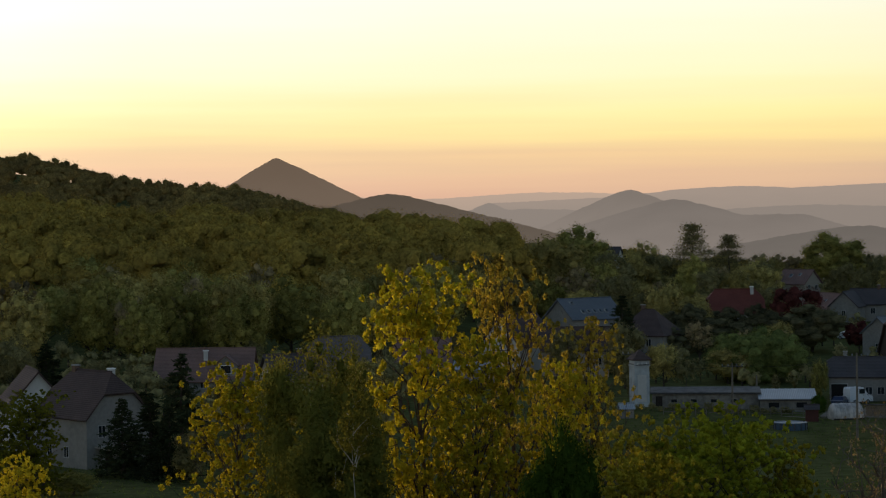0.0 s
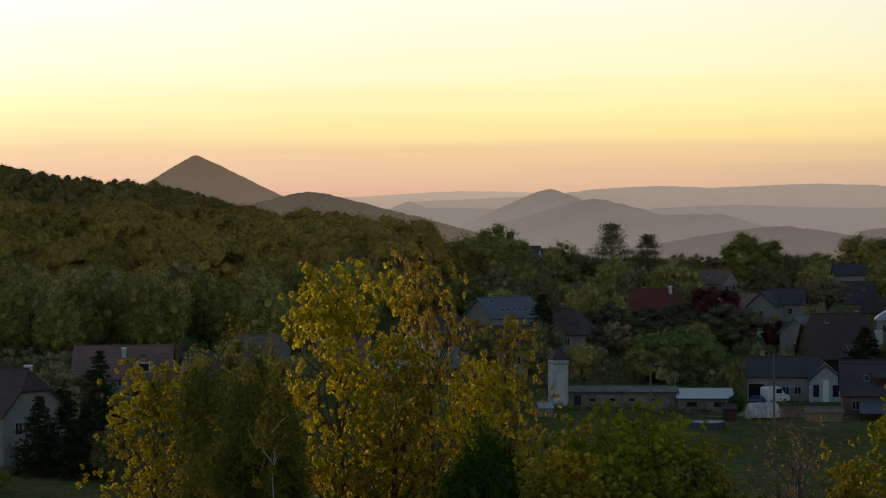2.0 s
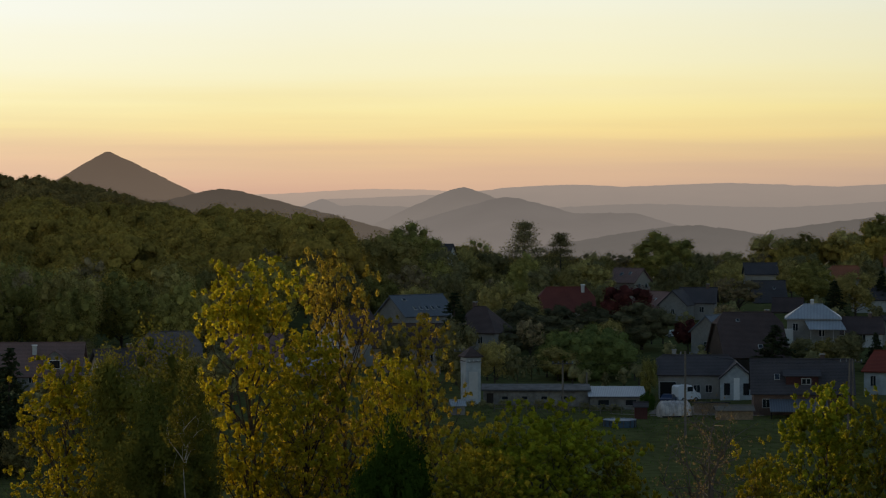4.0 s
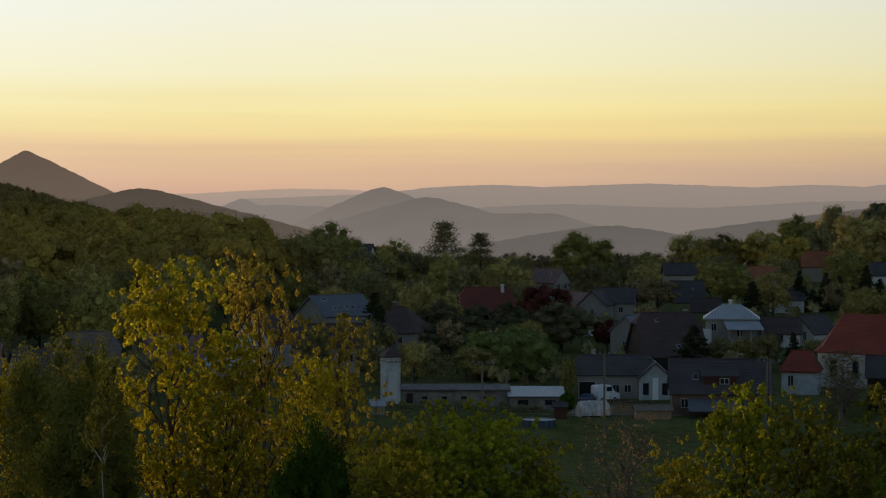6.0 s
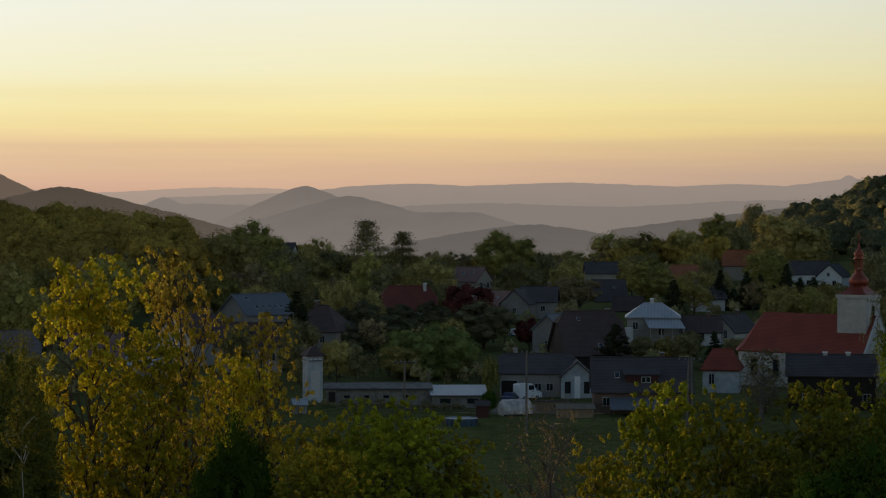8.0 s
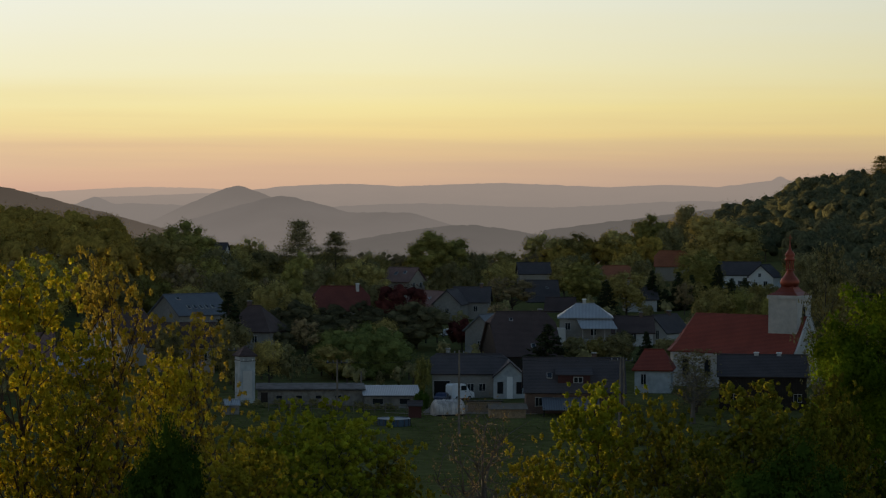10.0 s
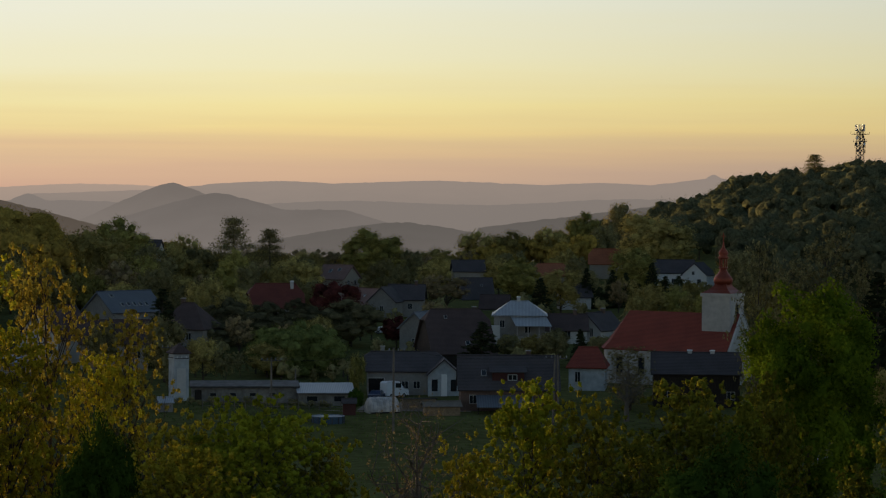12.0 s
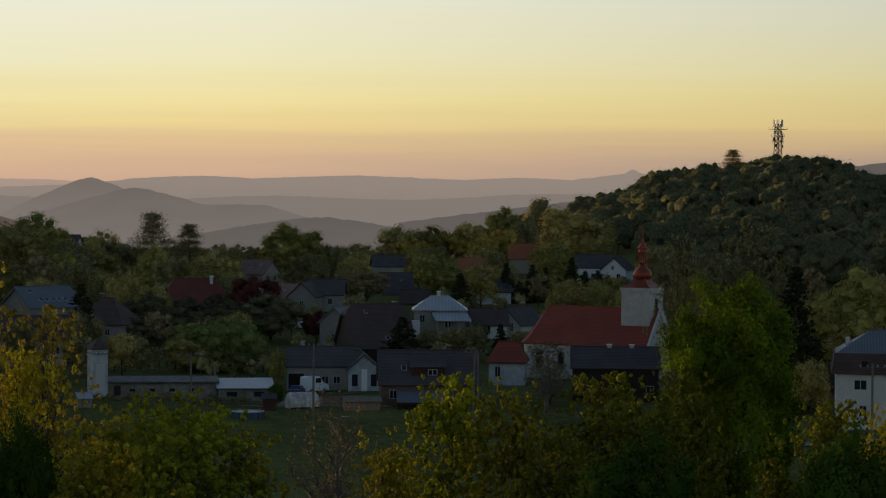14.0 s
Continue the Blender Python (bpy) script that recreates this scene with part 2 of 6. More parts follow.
LEAF_WILLOW = foliage("willow_leaves", (0.11, 0.13, 0.04), (0.27, 0.29, 0.08), tree=0.05, relief=True, grain=0.4)
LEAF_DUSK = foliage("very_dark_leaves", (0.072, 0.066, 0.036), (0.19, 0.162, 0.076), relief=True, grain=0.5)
# Valley and ridge leaf colours are warmed in place of the sun's glow.
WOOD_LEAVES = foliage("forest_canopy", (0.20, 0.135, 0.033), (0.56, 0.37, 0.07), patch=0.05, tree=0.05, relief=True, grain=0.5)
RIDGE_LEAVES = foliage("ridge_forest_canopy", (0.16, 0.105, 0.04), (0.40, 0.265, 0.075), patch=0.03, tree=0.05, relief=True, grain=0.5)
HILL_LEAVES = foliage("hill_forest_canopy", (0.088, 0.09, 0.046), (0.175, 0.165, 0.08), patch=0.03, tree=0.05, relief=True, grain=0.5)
BARK = surface("bark", (0.075, 0.055, 0.04), 0.4, 0.95, fine=9, coarse=1.2, bump=0.6)
BARK_GREY = surface("grey_brown_bark", (0.14, 0.115, 0.09), 0.35, 0.95, fine=9, coarse=1.2, bump=0.6)
BARK_PALE = surface("birch_bark", (0.42, 0.38, 0.33), 0.45, 0.9, fine=5, coarse=1.5, bump=0.3)
GRASS = surface("grass", (0.103, 0.104, 0.038), 0.5, 0.95, fine=0.6, coarse=0.035, bump=0.5, spec=0.0)
BLADES = foliage("grass_blades", (0.07, 0.10, 0.022), (0.17, 0.205, 0.048), 0.3, patch=0.06)
DIRT = surface("trodden_earth", (0.20, 0.16, 0.12), 0.3, 0.95, fine=2, coarse=0.2)
ASPHALT = surface("pale_asphalt", (0.16, 0.15, 0.145), 0.25, 0.9, fine=3, coarse=0.2)
WHITE = surface("white_plaster", (0.50, 0.485, 0.455), 0.10, 0.9, fine=2.5, coarse=0.35)
BRIGHT = surface("bright_white_plaster", (0.74, 0.73, 0.70), 0.08, 0.9, fine=2.5, coarse=0.35)
CREAM = surface("cream_plaster", (0.34, 0.295, 0.24), 0.14, 0.9, fine=2.5, coarse=0.35)
GREY_PL = surface("grey_plaster", (0.235, 0.22, 0.20), 0.22, 0.9, fine=2.5, coarse=0.35)
CHURCH_PL = surface("weathered_church_plaster", (0.46, 0.43, 0.385), 0.24, 0.9, fine=1.2, coarse=0.25)
BRICK_W = surface("brown_brick_wall", (0.165, 0.105, 0.08), 0.3, 0.9, fine=7, coarse=0.6, courses=2.2)
TIMBER = surface("dark_stained_boards", (0.035, 0.026, 0.02), 0.35, 0.85, fine=6, coarse=0.8, courses=1.4, courses_axis=0)
TILE_RED = surface("red_clay_tiles", (0.26, 0.055, 0.033), 0.26, 0.8, fine=5, coarse=0.3, courses=1.6, bump=0.4)
TILE_RUST = surface("dull_rust_red_tiles", (0.17, 0.045, 0.031), 0.3, 0.85, fine=5, coarse=0.4, courses=1.6, bump=0.4)
TILE_ORANGE = surface("orange_clay_tiles", (0.36, 0.12, 0.055), 0.25, 0.8, fine=5, coarse=0.4, courses=1.6, bump=0.4)
TILE_BROWN = surface("brown_tiles", (0.092, 0.06, 0.053), 0.3, 0.85, fine=5, coarse=0.4, courses=1.6, bump=0.4)
TILE_PINK = surface("faded_pink_tiles", (0.24, 0.14, 0.115), 0.25, 0.85, fine=5, coarse=0.4, courses=1.6, bump=0.4)
TILE_GREY = surface("weathered_grey_tiles", (0.15, 0.125, 0.12), 0.25, 0.85, fine=5, coarse=0.4, courses=1.6, bump=0.4)
SLATE = surface("dark_slate", (0.085, 0.07, 0.069), 0.3, 0.8, fine=5, coarse=0.4, courses=1.6, bump=0.4)
SLATE_BLUE = surface("blue_grey_sheet_roof", (0.125, 0.135, 0.15), 0.2, 0.55, fine=4, coarse=0.4, courses=0.9, courses_axis=0, spec=0.5)
TIN = surface("pale_tin_sheet", (0.42, 0.43, 0.44), 0.16, 0.45, 0.3, fine=3, coarse=0.4, courses=1.2, courses_axis=0, spec=0.5)
COPPER = surface("red_copper", (0.26, 0.062, 0.036), 0.25, 0.46, 0.6, fine=4, coarse=0.8, bump=0.1)
CONCRETE = surface("weathered_concrete", (0.30, 0.28, 0.25), 0.2, 0.9, fine=5, coarse=0.7)
STEEL = surface("galvanised_steel", (0.30, 0.30, 0.30), 0.2, 0.5, 0.7, fine=5)
STEEL_DK = surface("dark_steel", (0.09, 0.085, 0.085), 0.2, 0.6, 0.5, fine=5)
POLE_WOOD = surface("weathered_pole_wood", (0.17, 0.14, 0.11), 0.3, 0.95, fine=8, coarse=1)
WHITE_PAINT = surface("white_paint", (0.78, 0.77, 0.74), 0.06, 0.5, fine=4)
FRAME_PAINT = surface("weathered_window_paint", (0.40, 0.385, 0.36), 0.12, 0.6, fine=4)
VAN_WHITE = surface("white_car_paint", (0.72, 0.73, 0.74), 0.04, 0.3, fine=3, bump=0.0, spec=0.5)
CAR_BLUE = surface("dark_blue_car_paint", (0.02, 0.03, 0.07), 0.1, 0.3, fine=3, bump=0.0, spec=0.5)
RUBBER = surface("rubber", (0.02, 0.02, 0.02), 0.1, 0.85)
FILM = surface("milky_foil", (0.46, 0.41, 0.37), 0.45, 0.5, fine=1.5, coarse=0.7, spec=0.5)
POOL_BLUE = surface("blue_pool_liner", (0.05, 0.085, 0.125), 0.3, 0.6, fine=4)
POOL_COVER = surface("pale_blue_pool_cover", (0.11, 0.155, 0.20), 0.2, 0.5, fine=3, coarse=0.8, spec=0.5)
COOL_WHITE = surface("cool_white_plaster", (0.38, 0.40, 0.405), 0.3, 0.9, fine=1.3, coarse=0.35)
GRIMY = surface("grimy_grey_plaster", (0.19, 0.175, 0.155), 0.5, 0.9, fine=1.8, coarse=0.45)
FELT = surface("weathered_roofing_felt", (0.115, 0.108, 0.10), 0.55, 0.85, fine=0.9, coarse=0.22, bump=0.3)
# Near-black colour for uncut openings, in place of the shade inside.
DARK = surface("dark_inside", (0.015, 0.013, 0.012), 0.2, 0.9)
RED_PAINT = surface("dark_red_paint", (0.075, 0.026, 0.021), 0.25, 0.8)
LOGS = surface("cut_firewood", (0.26, 0.18, 0.11), 0.45, 0.9, fine=9, coarse=2)


def glass_material():
    m, nt, p = material("window_glass")
    p.inputs["Base Color"].default_value = (0.02, 0.022, 0.025, 1)
    p.inputs["Roughness"].default_value = 0.06
    p.inputs["Specular IOR Level"].default_value = 0.6
    return m


GLASS = glass_material()


# ---- building blocks ----
class Shape:
    """Collects boxes, tubes and faces for one mesh."""

    def __init__(self):
        self.v, self.f = [], []

    def face(self, *pts):
        n = len(self.v)
        self.v += [tuple(p) for p in pts]
        self.f.append(tuple(range(n, n + len(pts))))
        return self

    def box(self, x0, x1, y0, y1, z0, z1, c=0.0):
        n = len(self.v)
        self.v += [(x, y, z) for z in (z0, z1) for y in (y0, y1) for x in (x0, x1)]
        if c:
            self.v[n + 4:] = [(min(max(x, x0 + c), x1 - c), min(max(y, y0 + c), y1 - c), z) for x, y, z in self.v[n + 4:]]
        self.f += [tuple(n + i for i in q) for q in ((0, 2, 3, 1), (4, 5, 7, 6), (0, 1, 5, 4), (1, 3, 7, 5), (3, 2, 6, 7), (2, 0, 4, 6))]
        return self

    def tube(self, pts, radii, sides=6):
        n, k = len(self.v), len(pts)
        pts = [Vector(p) for p in pts]
        for i, p in enumerate(pts):
            way = (pts[min(i + 1, k - 1)] - pts[max(i - 1, 0)]).normalized()
            a = way.orthogonal().normalized()
            b = way.cross(a)
            for s in range(sides):
                q = 2 * math.pi * s / sides
                self.v.append(tuple(p + (a * math.cos(q) + b * math.sin(q)) * radii[i]))
        for i in range(k - 1):
            for s in range(sides):
                s2 = (s + 1) % sides
                self.f.append((n + i * sides + s, n + i * sides + s2, n + (i + 1) * sides + s2, n + (i + 1) * sides + s))
        self.f.append(tuple(n + s for s in range(sides))[::-1])
        self.f.append(tuple(n + (k - 1) * sides + s for s in range(sides)))
        return self

    def lathe(self, profile, sides=16, cx=0.0, cy=0.0):
        """A turned body from (radius, height) pairs."""
        n, k = len(self.v), len(profile)
        for r, z in profile:
            self.v += [(cx + r * math.cos(2 * math.pi * s / sides), cy + r * math.sin(2 * math.pi * s / sides), z) for s in range(sides)]
        for i in range(k - 1):
            for s in range(sides):
                s2 = (s + 1) % sides
                self.f.append((n + i * sides + s, n + i * sides + s2, n + (i + 1) * sides + s2, n + (i + 1) * sides + s))
        self.f.append(tuple(n + s for s in range(sides))[::-1])
        self.f.append(tuple(n + (k - 1) * sides + s for s in range(sides)))
        return self

    def sheet(self, faces, thick):
        """Joined faces made into a slab of that thickness, downwards."""
        bm = bmesh.new()
        seen = {}
        for pts in faces:
            vs = []
            for p in pts:
                key = tuple(round(c, 4) for c in p)
                if key not in seen:
                    seen[key] = bm.verts.new(key)
                if seen[key] not in vs:
                    vs.append(seen[key])
            if len(vs) > 2:
                bm.faces.new(vs)
        bmesh.ops.recalc_face_normals(bm, faces=bm.faces)
        if sum(f.normal.z for f in bm.faces) < 0:
            bmesh.ops.reverse_faces(bm, faces=bm.faces)
        bmesh.ops.solidify(bm, geom=bm.faces[:], thickness=thick)
        n = len(self.v)
        bm.verts.index_update()
        self.v += [tuple(v.co) for v in bm.verts]
        self.f += [tuple(n + v.index for v in f.verts) for f in bm.faces]
        bm.free()
        return self

    def mesh(self, name, mat, smooth=False):
        me = bpy.data.meshes.new(name)
        me.from_pydata(self.v, [], self.f)
        me.materials.append(mat)
        if smooth:
            me.polygons.foreach_set("use_smooth", [True] * len(me.polygons))
        me.update()
        return me


def part(name, shape, mat, parent, label="", m=None, smooth=False):
    me = shape.mesh(name, mat, smooth) if isinstance(shape, Shape) else shape
    ob = new(name, me)
    ob.parent = parent
    if m is not None:
        ob.matrix_local = m
    if label:
        ob["label"] = label
    return ob


def thing(name, m, label, category, group="", kind=""):
    ob = new(name)
    ob.matrix_world = m
    return tagged(ob, label, category, group, kind)


# ---- the lie of the land: heights along rays from the hilltop ----
RAYS = [-180, -32, -28, -24, -18, -13, -8, -3, 3, 8, 10.4, 11.6, 15, 17, 20, 26, 180]
RINGS = [0, 30, 60, 110, 170, 270, 340, 450, 600, 800, 1000, 1200, 1700, 2600, 5000]
NEAR = [29.6, 27.0, 19.5, 11.0, 6.0]
# Unseen rays: -28 kept high to shade the village, -32 low to pass sun.
FAR = {
    -180: [6, 6, 8, 10, 10, 10, 10, 0, -20, -60], -32: [3, 3, 4, 6, 8, 8, 8, 0, -20, -60], -28: [3, 3, 7, 14, 27, 42, 56, 44, 0, -60], -24: [3, 3, 7, 14, 26, 40, 54, 40, 0, -60], -18: [2.6, 3, 7, 12, 22, 37, 50, 38, -10, -70],
    -13: [2.4, 3, 6, 10, 17, 27, 33, 10, -40, -80], -8: [2, 2.5, 6, 9, 13, 16, 10, -30, -80, -110], -3: [1.2, 1.2, 5, 8, 5, -10, -30, -70, -100, -120],
    3: [0.2, 0.6, 5, 8, 4, -12, -32, -70, -100, -120], 8: [0.6, 0.8, 5.5, 9, 10.5, 10, 3, -30, -80, -110], 10.4: [1.5, 0.9, 6.5, 11, 16, 20, 18, -10, -60, -90],
    11.6: [2, 1, 7, 12, 20, 31, 33, 0, -60, -90], 15: [4.2, 3, 8, 14, 25, 37, 39, 10, -40, -80], 17: [4.6, 4, 8.5, 14, 22, 29, 27, 5, -40, -80], 20: [5, 5, 9, 14, 18, 20, 16, 0, -40, -80], 26: [6, 6, 9, 14, 18, 18, 14, -10, -40, -80],
    180: [6, 6, 8, 10, 10, 10, 10, 0, -20, -60]}
TABLE = np.array([NEAR + FAR[a] for a in RAYS])


def height(x, y):
    r, a = math.hypot(x, y), math.degrees(math.atan2(x, y))
    i = min(max(int(np.searchsorted(RAYS, a)) - 1, 0), len(RAYS) - 2)
    u = (a - RAYS[i]) / (RAYS[i + 1] - RAYS[i])
    u = u * u * (3 - 2 * u)
    col = TABLE[i] * (1 - u) + TABLE[i + 1] * u
    z = float(np.interp(r, RINGS, col))
    if r > 60:
        z += noise.noise((x / 45, y / 45, 0.3)) * min(0.7, (r - 60) / 300)
    return z


def ground_mesh():
    s = Shape()
    radii = [0.0] + [4.0 * 1.0575 ** i for i in range(129)]
    radii = [r for r in radii if r < 4900] + [4900]
    angles = [-180 + 4 * i for i in range(36)] + [-36 + 0.6 * i for i in range(121)] + [40 + 4 * i for i in range(36)]
    angles = [a for a in angles if a < 180]
    k = len(angles)
    for r in radii:
        for a in angles:
            x, y = r * math.sin(radians(a)), r * math.cos(radians(a))
            s.v.append((x, y, height(x, y)))
    for i in range(len(radii) - 1):
        for j in range(k):
            j2 = (j + 1) % k
            s.f.append((i * k + j, i * k + j2, (i + 1) * k + j2, (i + 1) * k + j))
    me = s.mesh("ground", GRASS, True)
    me.flip_normals()
    return me


ground = tagged(new("ground", ground_mesh()), "grassy hillside and valley meadow in evening shade", "ground", kind="structure")


# ---- far hills, their evening haze painted into glowing colours ----
def far_hill(name, dist, a0, a1, crest, mat, label, rough=0.02, step=0.07):
    """A range of hills: crest(azimuth) in degrees above the level of the eye; the near flank falls towards the plain."""
    s = Shape()
    n, rows = int((a1 - a0) / step) + 1, 6
    for j in range(n):
        a = a0 + (a1 - a0) * j / (n - 1)
        e = crest(a) + rough * (noise.noise((a * 3.1, dist, 0)) + 0.6 * noise.noise((a * 9, dist, 3)) + 0.35 * noise.noise((a * 24, dist, 5)))
        top = EYE[2] + dist * math.tan(radians(e))
        for i in range(rows):
            u = i / (rows - 1)
            d = dist * (1 - 0.16 * u) + 12 * noise.noise((a * 2, u * 4, dist))
            z = top + (-130 - top) * u ** 1.15
            s.v.append((d * math.sin(radians(a)), d * math.cos(radians(a)), z))
    for j in range(n - 1):
        for i in range(rows - 1):
            q = j * rows + i
            s.f.append((q, q + rows, q + rows + 1, q + 1))
    ob = new(name, s.mesh(name, mat, True))
    return tagged(ob, label, "hills", kind="structure")


def hump(a, c, h, slope, soft):
    return h - slope * (math.sqrt((a - c) ** 2 + soft ** 2) - soft)


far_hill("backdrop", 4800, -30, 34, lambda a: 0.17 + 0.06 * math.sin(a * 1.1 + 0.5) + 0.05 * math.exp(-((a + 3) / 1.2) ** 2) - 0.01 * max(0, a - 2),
         haze_colour("far_range_air", (0.42, 0.318, 0.255), (0.34, 0.27, 0.228), -20, 60), "pale far mountain range dissolving in evening haze")
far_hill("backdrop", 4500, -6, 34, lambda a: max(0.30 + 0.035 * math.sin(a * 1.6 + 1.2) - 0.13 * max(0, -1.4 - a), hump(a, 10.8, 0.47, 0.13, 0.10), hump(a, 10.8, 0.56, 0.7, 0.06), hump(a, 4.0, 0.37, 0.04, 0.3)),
         haze_colour("far_ridge_air", (0.30, 0.246, 0.211), (0.240, 0.205, 0.182), -60, 50), "long grey mountain ridge in evening haze", 0.015)
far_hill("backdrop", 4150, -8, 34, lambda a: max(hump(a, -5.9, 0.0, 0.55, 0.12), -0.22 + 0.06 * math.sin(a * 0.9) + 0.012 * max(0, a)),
         haze_colour("middle_ridge_air", (0.228, 0.196, 0.175), (0.215, 0.187, 0.169), -120, 20), "low hazy hills on the plain", 0.02)
far_hill("backdrop", 3800, -9, 6, lambda a: hump(a, -2.45, 0.27, 0.47, 0.30), haze_colour("round_hill_air", (0.178, 0.153, 0.136), (0.235, 0.203, 0.182), -60, 50), "rounded wooded hill in evening haze", 0.02)
far_hill("backdrop", 3650, -9, 16, lambda a: max(hump(a, -1.35, 0.03, 0.30, 0.35), -0.36 - 0.30 * max(0, abs(a - 0.9) - 0.9)), haze_colour("second_hill_air", (0.158, 0.138, 0.125), (0.212, 0.185, 0.169), -80, 35), "second rounded hill before the first one", 0.02)
far_hill("backdrop", 3300, -6, 34, lambda a: max(hump(a, 3.1, -0.66, 0.17, 0.6), -0.50 + 0.13 * (a - 7.2)  if a > 5 else -9), haze_colour("low_woods_air", (0.122, 0.109, 0.099), (0.158, 0.141, 0.130), -100, 0), "low wooded rise beyond the village", 0.03)
far_hill("backdrop", 3000, -26, -5, lambda a: hump(a, -11.1, 1.15, 0.50 if a > -11.1 else 0.60, 0.10), haze_colour("cone_hill_air", (0.118, 0.086, 0.063), (0.140, 0.105, 0.080), 20, 90), "steep cone-shaped wooded hill against the sunset", 0.02)
far_hill("backdrop", 2600, -14, 1, lambda a: hump(a, -8.35, 0.25, 0.265, 0.30), haze_colour("shoulder_hill_air", (0.078, 0.062, 0.049), (0.120, 0.098, 0.080), -30, 45), "dark wooded shoulder of the cone hill", 0.025)


# ---- trees ----
def leaf_mesh(name, pts, size, mat, rng, broad=0.8, facing=None, firm=1.2, core=None, mellow=0.6):
    """Many small leaves, each a bent kite of two triangles, as one mesh."""
    n = len(pts)
    c = rng.normal(size=(n, 3))
    c /= np.linalg.norm(c, axis=1)[:, None]
    if facing is not None:
        out = facing / (np.linalg.norm(facing, axis=1)[:, None] + 1e-9)
        c = c + out * firm
        c *= np.where((c * out).sum(1) < 0, -1, 1)[:, None] / (np.linalg.norm(c, axis=1)[:, None] + 1e-9)
    a = np.cross(c, rng.normal(size=(n, 3)))
    a /= np.linalg.norm(a, axis=1)[:, None] + 1e-9
    b = np.cross(c, a)
    s = (size * rng.uniform(0.6, 1.3, n))[:, None]
    soft = None if facing is None else np.repeat(out * mellow + c * (1 - mellow), 4, axis=0)
    c = -c * s * 0.25
    v = np.stack([pts + a * s, pts + b * s * broad + c, pts - a * s, pts - b * s * broad + c], 1).reshape(-1, 3)
    f = np.arange(4 * n).reshape(n, 4)
    me = bpy.data.meshes.new(name)
    if core is None:
        me.from_pydata(v, [], f)
    else:
        cv, cf, cn = core
        soft = np.concatenate([soft, cn])
        me.from_pydata(np.concatenate([v, cv]), [], f.tolist() + (cf + len(v)).tolist())
    me.polygons.foreach_set("use_smooth", np.ones(len(me.polygons), dtype=bool))
    if soft is not None:
        soft /= np.linalg.norm(soft, axis=1)[:, None] + 1e-9
        me.attributes.new("custom_normal", "FLOAT_VECTOR", "POINT").data.foreach_set("vector", soft.astype(np.float32).ravel())
    me.materials.append(mat)
    return me


def ico(level):
    bm = bmesh.new()
    bmesh.ops.create_icosphere(bm, subdivisions=level, radius=1.0)
    v, f = np.array([tuple(p.co) for p in bm.verts]), np.array([[q.index for q in p.verts] for p in bm.faces])
    bm.free()
    return v, f


ICO = {1: ico(1), 2: ico(2)}


def lumps(centres, radii, rng, level, dents=(0.8, 1.16), away=None):
    """The dense, uneven inside of a crown: dented lumps of foliage behind the single leaves."""
    v, f = ICO[level]
    n, k = len(centres), len(v)
    dent = rng.uniform(*dents, (n, k, 1))
    out = np.repeat(v[None], n, axis=0).reshape(-1, 3) + rng.normal(0, 0.35, (n * k, 3))
    if away is not None:
        out = out * 0.5 + np.repeat(away, k, axis=0)
    return (v[None] * dent * radii[:, None, :] + centres[:, None, :]).reshape(-1, 3), (f[None] + (np.arange(n) * k)[:, None, None]).reshape(-1, 3), out


def crown_radius(u):
    """The crown's outline from its base (0) to its top (1)."""
    return math.sqrt(max(0.04, 1 - ((u - 0.42) / 0.59) ** 2))


def grow(rng, h, w, base, limbs, twigs, droop=0.0, lean=0.0, stout=1.0, rise=1.0, twig=0.3):
    """Trunk and limbs as one shape, and the places where leaves sit."""
    s, tips = Shape(), []
    lx, ly = rng.normal(0, 0.03 + lean, 2)
    pts = [(lx * h * u * u + 0.012 * h * math.sin(5 * u + lx * 40), ly * h * u * u + 0.010 * h * math.sin(4 * u), -0.6 + (h * 0.86 + 0.6) * u) for u in np.linspace(0, 1, 8)]
    r0 = (0.011 * h + 0.04) * stout
    s.tube(pts, [r0 * (1.25 - 1.2 * u) for u in np.linspace(0, 1, 8)], 7)
    spin = rng.uniform(0, 6)
    for i in range(limbs):
        u = 0.97 * (i + rng.uniform(0, 1)) / limbs
        z1 = base + (h - base) * u
        a = spin + 2.4 * i + rng.normal(0, 0.3)
        rad = w / 2 * crown_radius(u) * rng.uniform(0.62, 1.12)
        z0 = max(base * 0.6, z1 - rise * rad * rng.uniform(0.5, 1.1))
        k = min(z0 / (h * 0.93), 1.0)
        tx, ty = lx * h * k * k, ly * h * k * k
        end = Vector((tx + rad * math.cos(a), ty + rad * math.sin(a), z1 - droop * rad))
        start = Vector((tx, ty, z0))
        mid = start.lerp(end, 0.5) + Vector((0, 0, 0.10 * rad)) + Vector(rng.normal(0, 0.05 * rad, 3))
        rl = r0 * (0.5 - 0.35 * u)
        s.tube([start, start.lerp(mid, 0.6) + Vector((0, 0, 0.03 * rad)), mid, end], [rl, rl * 0.75, rl * 0.6, rl * 0.15], 4)
        tips.append(end)
        for j in range(twigs):
            q = rng.uniform(0.25, 0.95)
            p = mid.lerp(end, (q - 0.5) * 2) if q > 0.5 else start.lerp(mid, q * 2)
            t = p + Vector(rng.normal(0, 0.17 * w / 2 + 0.25, 3)) + Vector((0, 0, 0.10 * rad - droop * 0.5))
            s.tube([p, p.lerp(t, 0.5) + Vector(rng.normal(0, 0.05, 3)), t], [rl * twig, rl * twig * 0.7, rl * twig * 0.25], 3)
            tips.append(t)
    tips.append(Vector(pts[-1]))
    return s, tips


